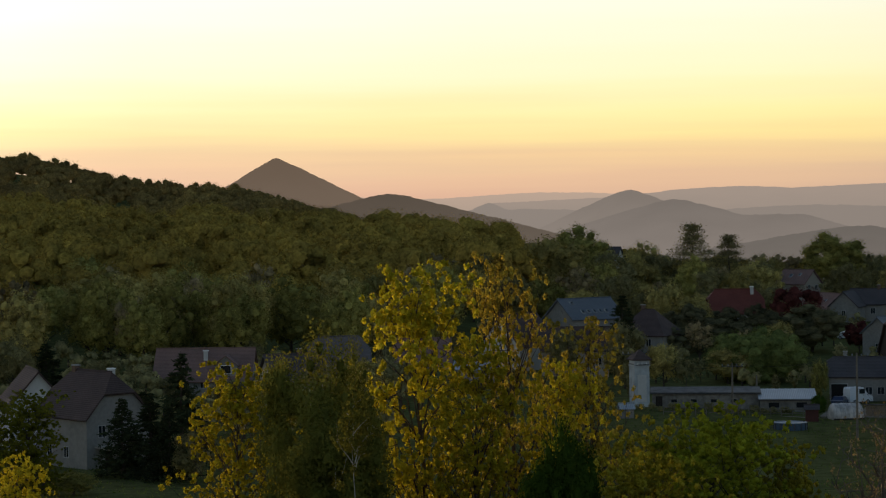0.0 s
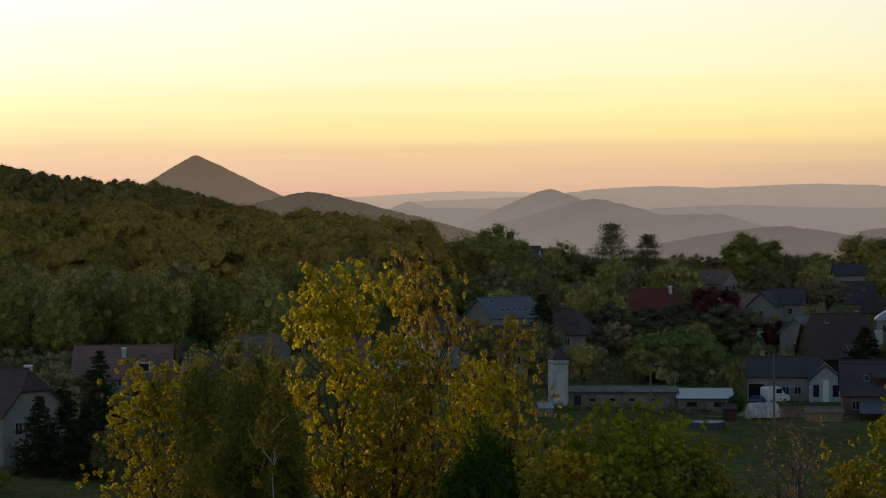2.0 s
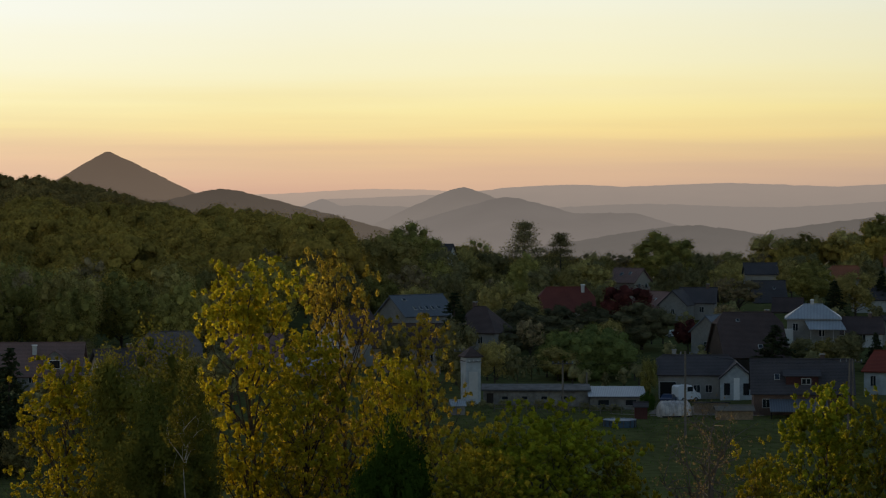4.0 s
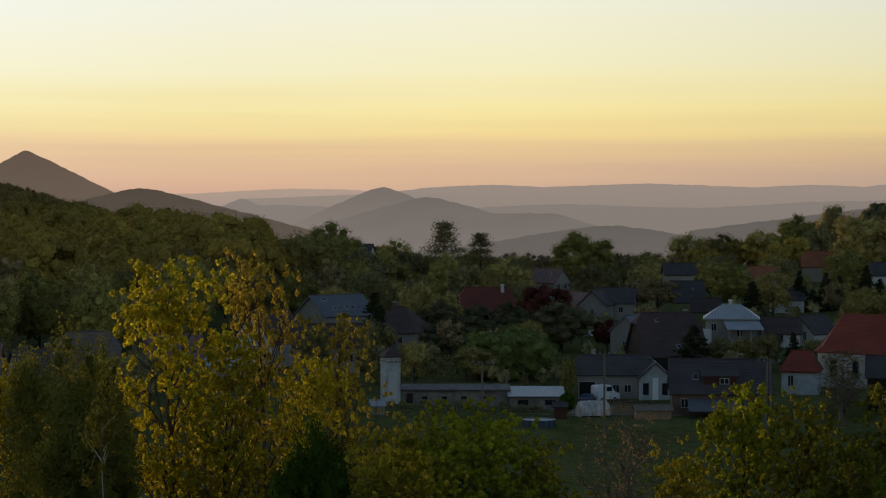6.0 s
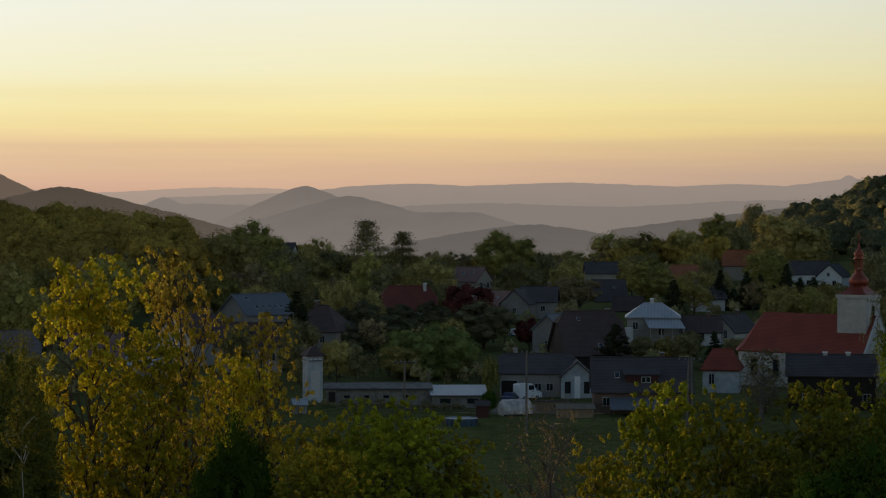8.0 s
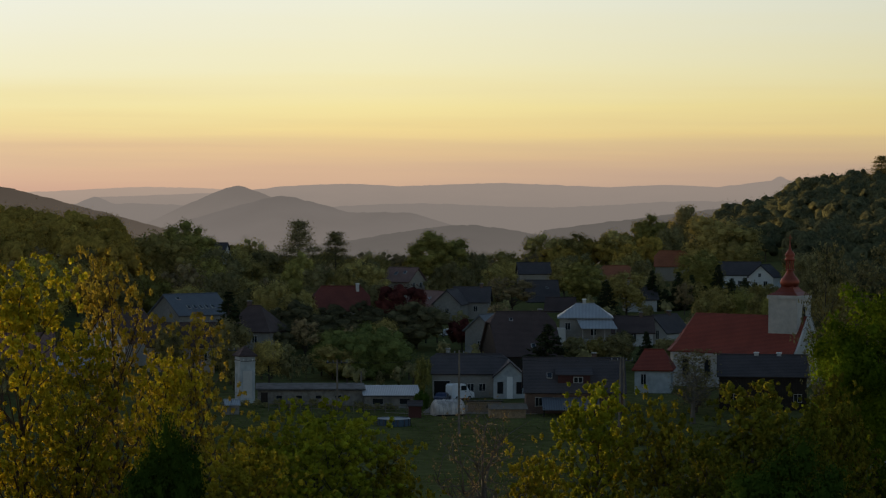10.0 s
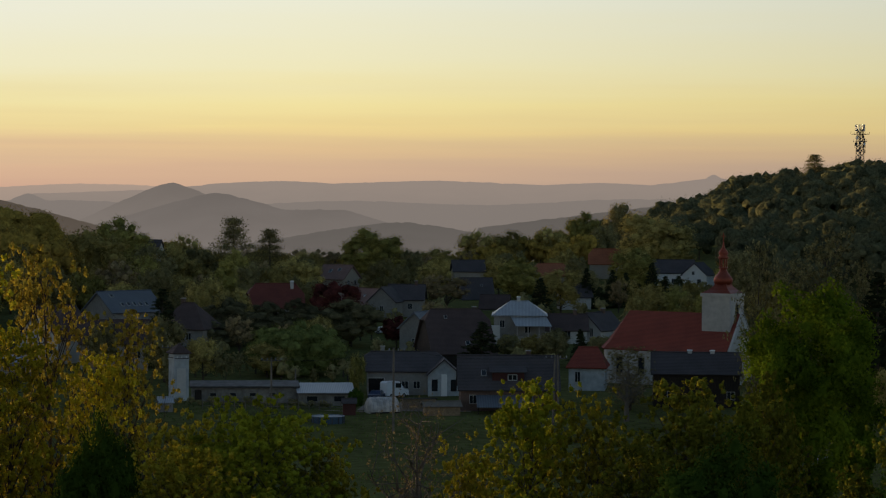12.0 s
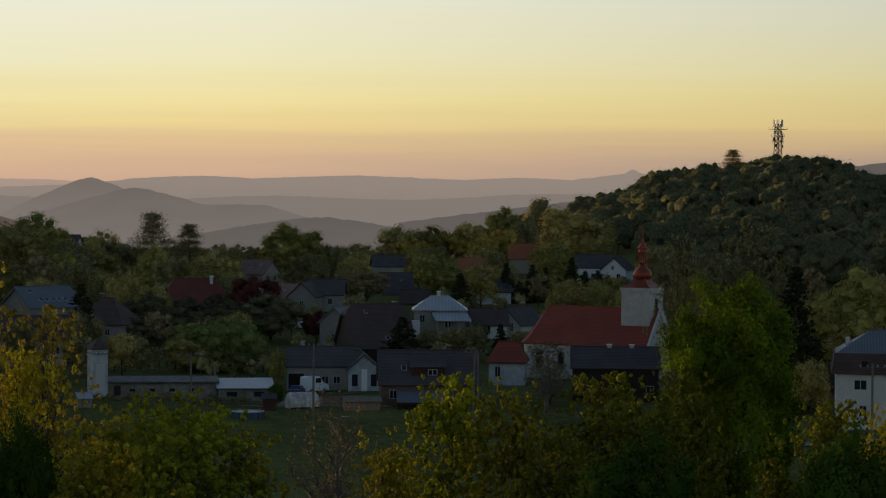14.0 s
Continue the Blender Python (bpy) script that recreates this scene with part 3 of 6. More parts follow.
def broadleaf(seed, h, w, base, limbs, twigs, leaves, leaf, mat, bark=BARK, spread=0.06, droop=0.0, parent=None, fill=0.35, firm=0.8, tuft=7, stout=1.0, rise=1.0, twig=0.3, puff=0.0, knot=0.0, spike=0.0):
    """An open crown: leaves in small round tufts along the twigs, each tuft denser in its middle."""
    rng = np.random.default_rng(seed)
    s, tips = grow(rng, h, w, base, limbs, twigs, droop, stout=stout, rise=rise, twig=twig)
    t = np.array([tuple(p) for p in tips])
    many = max(1, leaves // tuft)
    puff = puff or leaf * 0.85
    k = rng.integers(0, len(t), many)
    sig = spread * w * rng.uniform(0.5, 1.5, len(t))
    heart = t[k] + rng.normal(size=(many, 3)) * sig[k][:, None] * (1, 1, 0.8)
    pull = (rng.uniform(0.0, 0.6, many) * (rng.random(many) < fill))[:, None]
    heart = heart * (1 - pull * (1, 1, 0))
    heart[:, 2] += (rng.random(many) < spike) * rng.exponential(0.07 * h, many)
    fit_z = h / np.quantile(heart[:, 2], 0.994)
    fit_w = 0.5 * w / np.quantile(np.hypot(heart[:, 0], heart[:, 1]), 0.96)
    heart = heart * (fit_w, fit_w, fit_z)
    over_top = heart[:, 2] > h
    heart[over_top, 2] = h - np.abs(rng.normal(0, 0.12 * h, int(over_top.sum())))
    s.v = [(x * fit_w, y * fit_w, z * fit_z) for x, y, z in s.v]
    q = rng.integers(0, many, leaves)
    ball = rng.normal(size=(leaves, 3))
    ball /= np.linalg.norm(ball, axis=1)[:, None]
    big = rng.uniform(0.65, 1.4, many)
    pts = heart[q] + ball * puff * big[q][:, None] * rng.uniform(0.9, 1.5, (leaves, 1))
    whole = (heart[q] - (0, 0, (base + h) / 2 - 0.1 * h)) / (w / 2, w / 2, (h - base) / 2)
    core = lumps(heart, np.repeat(knot * puff * big, 3).reshape(-1, 3), rng, 1) if knot else None
    part("trunk", s, bark, parent)
    part("crown", leaf_mesh("crown", pts, leaf, mat, rng, facing=ball * 0.75 + whole * 0.25 + (0, 0, 0.3), firm=firm, core=core, mellow=0.8), mat, parent)


def round_tree(seed, h, w, base, lobes, leaves, leaf, mat, parent, stems=10, bark=BARK, heart=0.62, near=0.62, plump=(0.13, 0.23), soft=0.55):
    """A dense crown built of uneven lobes, clad in small leaves."""
    rng = np.random.default_rng(seed)
    s = Shape()
    s.tube([(0, 0, -0.6), (0.02 * w, 0, base), (0, 0.02 * w, h * 0.7)], [0.024 * h, 0.018 * h, 0.006 * h], 7)
    mid, tall = (h + base) / 2, (h - base) / 2
    q = rng.normal(size=(lobes, 3))
    q[:, 2] = np.linspace(-0.95, 0.95, lobes) * np.abs(q).max(1) * 1.1
    q /= np.linalg.norm(q, axis=1)[:, None]
    hearts = q * (w / 2, w / 2, tall) * rng.uniform(0.56, 0.86, (lobes, 1)) + (0, 0, mid)
    hearts[0], hearts[1] = (0, 0, mid), (0, 0, mid + tall * 0.62)
    size = np.stack([w * rng.uniform(*plump, lobes)] * 3, 1) * (1, 1, 0.95 * min(1.4, 2 * tall / w) ** 0.5)
    size[0] = (w * 0.22, w * 0.22, tall * 0.6)
    for i in range(min(stems, lobes)):
        z0 = base + rng.uniform(0, 0.3) * (h - base)
        s.tube([(0, 0, z0), tuple((hearts[i] + (0, 0, z0)) / 2 + (0, 0, -0.1)), tuple(hearts[i])], [0.009 * h, 0.006 * h, 0.002 * h], 4)
    pick = rng.choice(lobes, leaves, p=size[:, 0] ** 2 / (size[:, 0] ** 2).sum())
    ball = rng.normal(size=(leaves, 3))
    ball /= np.linalg.norm(ball, axis=1)[:, None]
    pts = hearts[pick] + ball * size[pick] * (rng.uniform(near, 1.12, (leaves, 1)) + rng.exponential(0.1, (leaves, 1)))
    whole = (pts - (0, 0, mid - 0.3 * tall)) / (w / 2, w / 2, tall)
    whole /= np.linalg.norm(whole, axis=1)[:, None] + 1e-9
    fits = np.array((0.5 * w / np.quantile(np.hypot(pts[:, 0], pts[:, 1]), 0.96),) * 2 + (h / np.quantile(pts[:, 2], 0.99),))
    part("trunk", s, bark, parent)
    part("crown", leaf_mesh("crown", pts * fits, leaf, mat, rng, 0.8, ball * (1 - soft) + whole * (0.5 + soft) + (0, 0, 0.1), 1.0, lumps(hearts * fits, size * fits * heart, rng, 1, away=(hearts - (0, 0, mid - 0.3 * tall)) / (w / 2, w / 2, tall) * (0.4 + soft))), mat, parent)


def conifer(seed, h, w, parent, mat=NEEDLES, leaf=0.28, count=2600, base=0.06):
    rng = np.random.default_rng(seed)
    s = Shape()
    s.tube([(0, 0, -0.6), (0, 0, h * 0.5), (0, 0, h * 0.98)], [0.016 * h, 0.010 * h, 0.01], 7)
    pts, tiers = [], int(h * 2.2)
    for i in range(tiers):
        u = i / tiers
        z = h * (base + (0.98 - base) * u)
        r = w / 2 * (1 - u) ** 0.85 * rng.uniform(0.75, 1.12) + 0.1
        for j in range(6):
            a = rng.uniform(0, 6.283)
            end = (r * math.cos(a), r * math.sin(a), z - 0.18 * r)
            s.tube([(0, 0, z), end], [0.03, 0.008], 3)
            n = max(3, int(count / tiers / 6 * (1.7 - 1.4 * u)))
            q = np.sqrt(rng.uniform(0.02, 1, n))[:, None]
            pts.append(np.array([[0, 0, z]]) * (1 - q) + np.array([end]) * q + rng.normal(0, 0.07 * r + 0.07, (n, 3)) * (1, 1, 0.7))
    part("trunk", s, BARK, parent)
    part("crown", leaf_mesh("crown", np.concatenate(pts), leaf, mat, rng, 0.4), mat, parent)


def pine(seed, h, w, parent):
    """A tall pine: a bare foot, uneven tiers of limbs with tufts of needles, narrowing to a blunt top."""
    rng = np.random.default_rng(seed)
    s, pts, ball = Shape(), [], []
    s.tube([(0, 0, -0.6), (0.1, 0, h * 0.5), (0, 0.1, h * 0.97)], [0.016 * h, 0.011 * h, 0.03], 7)
    for i in range(15):
        u = (i + rng.uniform(-0.3, 0.3)) / 14
        z = h * (0.22 + 0.75 * u)
        r = w / 2 * (0.62 + 0.5 * math.sin(math.pi * min(1.0, max(0.0, u) + 0.1))) * (1 - 0.62 * max(0.0, u) ** 2) * rng.uniform(0.7, 1.12)
        for j in range(5):
            a = 2.4 * i + 1.257 * j + rng.normal(0, 0.3)
            end = np.array((r * math.cos(a), r * math.sin(a), z + 0.12 * r))
            s.tube([(0, 0, z), tuple(end * (0.5, 0.5, 1) + (0, 0, -0.06 * r)), tuple(end)], [0.07, 0.05, 0.015], 4)
            for q in (0.45, 0.72, 1.0):
                tuft = rng.normal(size=(34, 3)) * (0.085 * w, 0.085 * w, 0.045 * w)
                pts.append(np.array((0, 0, z)) * (1 - q) + end * q + tuft)
                ball.append(tuft / w * 8 + (0, 0, 0.5))
    part("trunk", s, BARK, parent)
    part("crown", leaf_mesh("crown", np.concatenate(pts), 0.17, LEAF_DARK, rng, 0.6, np.concatenate(ball), 0.8), LEAF_DARK, parent)


KINDS = {
    # name: nominal height, nominal width, builder, category word
    "maple": (17, 8, lambda s, o: broadleaf(s, 17, 8, 1.8, 56, 7, 26000, 0.09, LEAF_MAPLE, spread=0.055, parent=o, fill=0.05, rise=1.4, tuft=14, puff=0.11, firm=0.8, knot=0.9)),
    "rust_maple": (17, 8, lambda s, o: broadleaf(s, 17, 8, 2.5, 48, 7, 17000, 0.085, LEAF_RUST, spread=0.05, parent=o, fill=0.02, rise=1.6, tuft=13, puff=0.105, firm=0.8, stout=1.2, knot=0.85)),
    "birch": (14, 7, lambda s, o: round_tree(s, 14, 7, 1.0, 110, 30000, 0.085, LEAF_BIRCH, o, 20, BARK_PALE, 0.32, 0.4, (0.07, 0.13))),
    "lush": (17, 8, lambda s, o: round_tree(s, 17, 8, 0.8, 240, 60000, 0.095, LEAF_LUSH, o, 40, BARK, 0.42, 0.5, (0.05, 0.095), 0.1)),
    "shoots": (13, 7, lambda s, o: broadleaf(s, 13, 7, 0.8, 60, 6, 19000, 0.075, LEAF_GREEN, spread=0.05, parent=o, fill=0.35, rise=1.5, firm=0.8, tuft=13, puff=0.13, knot=1.0, spike=0.12)),
    "lime_bush": (12, 7, lambda s, o: broadleaf(s, 12, 7, 0.8, 60, 6, 19000, 0.07, LEAF_LIME, spread=0.05, parent=o, fill=0.35, rise=1.5, firm=0.8, tuft=13, puff=0.12, knot=1.0, spike=0.12)),
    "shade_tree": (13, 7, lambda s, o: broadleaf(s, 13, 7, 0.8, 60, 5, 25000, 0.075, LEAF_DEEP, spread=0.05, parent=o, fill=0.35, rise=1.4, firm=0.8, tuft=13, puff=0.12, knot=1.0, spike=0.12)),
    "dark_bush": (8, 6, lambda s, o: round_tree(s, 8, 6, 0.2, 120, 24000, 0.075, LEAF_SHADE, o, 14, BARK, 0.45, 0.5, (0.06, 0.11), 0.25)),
    "bare": (14, 9, lambda s, o: broadleaf(s, 14, 9, 7.0, 16, 18, 3600, 0.055, LEAF_BROWN, BARK_GREY, spread=0.03, parent=o, fill=0.0, stout=2.6, tuft=3, rise=1.15, twig=0.3)),
    "sparse": (18, 9, lambda s, o: broadleaf(s, 18, 9, 3.0, 40, 7, 7000, 0.13, LEAF_DARK, spread=0.055, parent=o, fill=0.2, rise=1.5, tuft=8, puff=0.16)),
    "birchlet": (12, 3, lambda s, o: broadleaf(s, 12, 3, 9.6, 9, 4, 2600, 0.06, LEAF_BIRCH, BARK_PALE, spread=0.06, parent=o, stout=0.6, puff=0.1, twig=0.2)),
    "wood": (14, 10, lambda s, o: round_tree(s, 14, 10, 0.5, 70, 7600, 0.15, LEAF_MID, o, 10, BARK, 0.6, 0.8, (0.08, 0.14))),
    "wood_dark": (14, 10, lambda s, o: round_tree(s, 14, 10, 0.5, 70, 7600, 0.15, LEAF_DARK, o, 10, BARK, 0.6, 0.8, (0.08, 0.14))),
    "wood_lime": (14, 10, lambda s, o: round_tree(s, 14, 10, 0.5, 70, 7600, 0.15, LEAF_LIME_FAR, o, 10, BARK, 0.6, 0.8, (0.08, 0.14))),
    "wood_brown": (14, 10, lambda s, o: round_tree(s, 14, 10, 1.5, 50, 3400, 0.13, LEAF_BROWN, o, 24, BARK, 0.55, 0.5, (0.08, 0.14))),
    "dome": (14, 10, lambda s, o: round_tree(s, 14, 10, 0.4, 130, 14000, 0.12, LEAF_LIME_FAR, o, 20, BARK, 0.7, 0.75, (0.06, 0.11))),
    "willow": (9, 16, lambda s, o: round_tree(s, 9, 16, -1.2, 170, 18000, 0.13, LEAF_WILLOW, o, 20, BARK, 0.75, 0.85, (0.05, 0.09))),
    "copper": (11, 9, lambda s, o: round_tree(s, 11, 9, 0.6, 60, 3000, 0.14, LEAF_RED, o, 10, BARK, 0.8, 0.8, (0.08, 0.14))),
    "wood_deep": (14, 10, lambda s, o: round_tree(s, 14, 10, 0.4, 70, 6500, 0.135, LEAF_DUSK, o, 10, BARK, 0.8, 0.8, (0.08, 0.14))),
    "bush": (3, 3.6, lambda s, o: round_tree(s, 3, 3.6, 0.2, 8, 320, 0.18, LEAF_DARK, o, 3, BARK, 0.5, 0.7)),
    "spruce": (12, 4.2, lambda s, o: conifer(s, 12, 5.5, o)),
    "pine": (17, 8, lambda s, o: pine(s, 17, 8, o)),
}
WORDS = {
    "birchlet": ("birch_tree", "slim young birch with a white trunk"),
    "maple": ("maple_tree", "yellow-green flowering maple tree on the hillside"), "rust_maple": ("maple_tree", "thin maple tree with opening rust-brown leaves"),
    "birch": ("birch_tree", "dense drooping birch tree in soft green leaf"), "lush": ("tree", "tall leafy bright green tree lit by low sun"),
    "shoots": ("tree", "fresh green young tree with upright shoots"), "lime_bush": ("tree", "bushy yellow-green young tree on the slope"),
    "shade_tree": ("tree", "dark green young tree in the shade"), "dark_bush": ("bush", "dense dark green bush in the shade"),
    "bare": ("tree", "almost bare tree with spreading branches and buds"), "sparse": ("tree", "tall thinly leaved tree behind the church"),
    "wood": ("tree", "green broadleaf tree among village houses"), "wood_dark": ("tree", "dark green broadleaf tree in shade"),
    "wood_lime": ("tree", "yellow-green broadleaf tree in spring leaf"), "wood_brown": ("tree", "brownish budding broadleaf tree"),
    "willow": ("willow", "wide rounded willow bush on the meadow's edge"), "bush": ("bush", "dark green garden bush between houses"),
    "wood_deep": ("tree", "very dark leafy garden tree behind the willow"), "dome": ("tree", "large rounded yellow-green tree in spring leaf"), "copper": ("copper_beech", "dark red copper beech among gardens"), "spruce": ("spruce", "dark green spruce tree"),
    "pine": ("pine_tree", "tall dark pine with layered limbs"),
}
GROVE = {}


def tree(kind, x, y, top, width, label="", group=""):
    """A tree of that kind that stands at x, y and whose top reaches that height above the datum."""
    z = height(x, y)
    nh, nw, build = KINDS[kind]
    n = GROVE.setdefault(kind, [])
    spin = (37 * len(n) + x * 3) % 360
    sx, sz = width / nw, max(0.15, (top - z) / nh)
    m = pose(x, y, z, 0, 0, spin) @ Matrix.Diagonal((sx, sx, sz, 1))
    variants = 3 if kind in ("maple", "wood", "wood_lime", "wood_dark", "shoots", "lime_bush") else 2
    if len(n) < variants:
        ob = new(WORDS[kind][0])
        build(sum(map(ord, kind)) + 17 * len(n), ob)
        ob.matrix_world = m
    else:
        src = n[len(n) % variants]
        keep = src.scale.copy()
        src.scale = (1, 1, 1)
        ob = copy_thing(src, m)
        src.scale = keep
    n.append(ob)
    return tagged(ob, label or WORDS[kind][1], WORDS[kind][0].replace("_", " "), group or "")


# ---- houses ----
def window(parent, face, along, z, w, h, L, W, bars=1, mat=FRAME_PAINT):
    """A framed window on a wall; along: from the wall's middle, to the right as seen from outside."""
    f = Shape()
    t = 0.075
    f.box(-w / 2, w / 2, -0.05, 0.02, 0, t).box(-w / 2, w / 2, -0.05, 0.02, h - t, h).box(-w / 2, -w / 2 + t, -0.05, 0.02, t, h - t).box(w / 2 - t, w / 2, -0.05, 0.02, t, h - t)
    if bars:
        f.box(-0.035, 0.035, -0.045, 0.02, t, h - t)
    m = {"front": pose(along, -W / 2, z), "back": pose(-along, W / 2, z, 0, 0, 180), "right": pose(L / 2, along, z, 0, 0, 90), "left": pose(-L / 2, -along, z, 0, 0, -90)}[face]
    o = part("window", f, mat, parent, m=m)
    part("pane", Shape().box(-w / 2 + t, w / 2 - t, -0.018, 0.01, t, h - t), GLASS, o)
    return o


def house(name, x, y, turn_z, L, W, wall_h, roof_h, wall, roof, label, category="house", gable=1.0, over=0.45, hip_in=None, windows=(), doors=(), chimneys=(), skylights=(), base=None, thick=0.2, group=""):
    """A house with its ridge along its own x axis. gable: 1 a full gable, 0 a full hip, between them a half hip."""
    z = height(x, y) if base is None else base
    ob = thing(name, pose(x, y, z, 0, 0, turn_z), label, category, group)
    s = Shape()
    k, l, w = gable, L / 2, W / 2
    ring = [(-w, -2.8), (w, -2.8), (w, wall_h), (w * (1 - k), wall_h + roof_h * k), (-w * (1 - k), wall_h + roof_h * k), (-w, wall_h)]
    if k <= 0.001:
        ring = [(-w, -2.8), (w, -2.8), (w, wall_h), (-w, wall_h)]
    s.face(*[(l, p, q) for p, q in ring]).face(*[(-l, p, q) for p, q in ring][::-1])
    for i in range(len(ring)):
        (p, q), (p2, q2) = ring[i], ring[(i + 1) % len(ring)]
        if i in (0,) or (p, q) == (p2, q2):
            continue
        s.face((l, p, q), (-l, p, q), (-l, p2, q2), (l, p2, q2))
    part("wall", s, wall, ob)
    pitch = roof_h / w
    lo, wo = l + over, w + over
    ze, zr = wall_h - over * pitch + thick, wall_h + roof_h + thick
    zk = ze + (zr - ze) * k
    yk = wo * (1 - k)
    lr = lo - (1 - k) * (hip_in if hip_in is not None else w * 0.9)
    faces = []
    for sg in (1, -1):
        faces.append([(-lo, sg * wo, ze), (lo, sg * wo, ze), (lo, sg * yk, zk), (lr, 0, zr), (-lr, 0, zr), (-lo, sg * yk, zk)])
        if k < 0.999:
            faces.append([(sg * lo, -yk, zk), (sg * lo, yk, zk), (sg * lr, 0, zr)])
    part("roof", Shape().sheet(faces, thick), roof, ob)
    ridge = Shape().tube([(-lr - 0.02, 0, zr + 0.02), (lr + 0.02, 0, zr + 0.02)], [0.11, 0.11], 6)
    part("ridge_cap", ridge, roof, ob)
    for face, along, zz, ww, hh in windows:
        window(ob, face, along, zz, ww, hh, L, W)
    for face, along, ww, hh, mat in doors:
        m = {"front": pose(along, -w, 0), "right": pose(l, along, 0, 0, 0, 90), "left": pose(-l, -along, 0, 0, 0, -90)}[face]
        d = part("door", Shape().box(-ww / 2, ww / 2, -0.06, 0.03, 0, hh), mat, ob, m=m)
        part("door_frame", Shape().box(-ww / 2 - 0.1, -ww / 2, -0.08, 0.02, 0, hh + 0.1).box(ww / 2, ww / 2 + 0.1, -0.08, 0.02, 0, hh + 0.1).box(-ww / 2, ww / 2, -0.08, 0.02, hh, hh + 0.1), FRAME_PAINT, d)
    for cx, cy, ch, mat in chimneys:
        zc = wall_h + roof_h * max(0, 1 - abs(cy) / w)
        c = part("chimney", Shape().box(cx - 0.32, cx + 0.32, cy - 0.32, cy + 0.32, zc - 0.7, zc + ch), mat, ob)
        part("chimney_cap", Shape().box(cx - 0.42, cx + 0.42, cy - 0.42, cy + 0.42, zc + ch, zc + ch + 0.14, 0.05), WHITE_PAINT if mat == WHITE else CONCRETE, c)
    for sx, up_part, sw, sh in skylights:
        tilt = math.degrees(math.atan(pitch))
        yy = -w * (1 - up_part)
        o = part("skylight", Shape().box(-sw / 2, sw / 2, -sh / 2, sh / 2, -0.03, 0.07, 0.03), FRAME_PAINT, ob, m=pose(sx, yy, wall_h + roof_h * up_part + thick + 0.08, tilt, 0, 0))
        part("pane", Shape().box(-sw / 2 + 0.08, sw / 2 - 0.08, -sh / 2 + 0.08, sh / 2 - 0.08, 0.06, 0.085), GLASS, o)
    return ob


def dormer(ob, along, z, w, depth, h, wall, roof, W):
    """A small gabled dormer that looks out of the front slope."""
    s = Shape()
    y0 = -W / 2 + 0.4
    s.face((along - w / 2, y0, z), (along + w / 2, y0, z), (along + w / 2, y0, z + h), (along, y0, z + h + w * 0.4), (along - w / 2, y0, z + h))
    for sg in (-1, 1):
        s.face((along + sg * w / 2, y0, z), (along + sg * w / 2, y0 + depth, z), (along + sg * w / 2, y0 + depth, z + h), (along + sg * w / 2, y0, z + h))
    d = part("dormer", s, wall, ob)
    e = w / 2 + 0.25
    zr, ze = z + h + w * 0.4 + 0.12, z + h - 0.08
    part("dormer_roof", Shape().sheet([[(along - e, y0 - 0.25, ze), (along, y0 - 0.25, zr), (along, y0 + depth + 1.2, zr), (along - e, y0 + depth, ze)],
                                       [(along + e, y0 - 0.25, ze), (along + e, y0 + depth, ze), (along, y0 + depth + 1.2, zr), (along, y0 - 0.25, zr)]], 0.12), roof, d)
    pw = w * 0.5
    part("window", Shape().box(along - pw / 2, along + pw / 2, y0 - 0.05, y0 + 0.02, z + 0.25, z + h - 0.05), WHITE_PAINT, d)
    part("pane", Shape().box(along - pw / 2 + 0.08, along + pw / 2 - 0.08, y0 - 0.07, y0, z + 0.33, z + h - 0.13), GLASS, d)


# ---- the village: houses, west to east ----
HOUSES = []


def place(name, x, y, turn_z, L, W, wall_h, roof_h, wall, roof, label, top=None, **kw):
    """A house whose ridge, where given, reaches that height above the datum."""
    z = height(x, y)
    if top is not None:
        wall_h = min(max(top - roof_h - z, wall_h * 0.8), wall_h * 1.5)
        z = top - roof_h - wall_h
    HOUSES.append((math.degrees(math.atan2(x, y)), math.hypot(x, y), math.degrees(0.5 * L / math.hypot(x, y)), z + wall_h * 0.6))
    return house(name, x, y, turn_z, L, W, wall_h, roof_h, wall, roof, label, base=z, **kw)


# the farmhouses below the wood
place("house", -85.2, 277.5, -65, 10, 7, 3.6, 4.0, WHITE, TILE_BROWN, "old white house with a brown tiled roof beside conifers", top=12.2, windows=[("right", -1.8, 1, 1, 1.4), ("right", 1.8, 1, 1, 1.4), ("right", 0, 4.4, 0.9, 1.2)])
house_a = place("house", -72.2, 258.1, -42, 10.5, 8.4, 4.3, 4.6, GREY_PL, TILE_BROWN, "grey plastered farmhouse with a half-hipped brown roof", top=13.3, gable=0.55,
                windows=[("right", -2.2, 3.6, 1.0, 1.4), ("right", 0.2, 4.6, 1.0, 1.5), ("right", 2.2, 3.6, 0.9, 1.3), ("front", 1, 1.2, 1, 1.3), ("front", -2.5, 1.2, 1, 1.3), ("right", 2.2, 0.8, 1.2, 1.4)],
                doors=[("right", -1.4, 1.1, 2.1, TIMBER)], chimneys=[(3.0, 0.6, 1.1, WHITE), (-3.5, 0, 0.6, BRICK_W)])
porch = Shape().box(5.25, 7.2, -3.2, 1.2, -1.2, 0.1).box(5.25, 7.2, -3.2, 1.2, 2.5, 2.75)
for px_, py_ in ((7.05, -3.1), (7.05, 1.0), (7.05, -1.0)):
    porch.box(px_ - 0.08, px_ + 0.08, py_ - 0.08, py_ + 0.08, 0.1, 2.5)
part("porch", porch, CONCRETE, house_a)
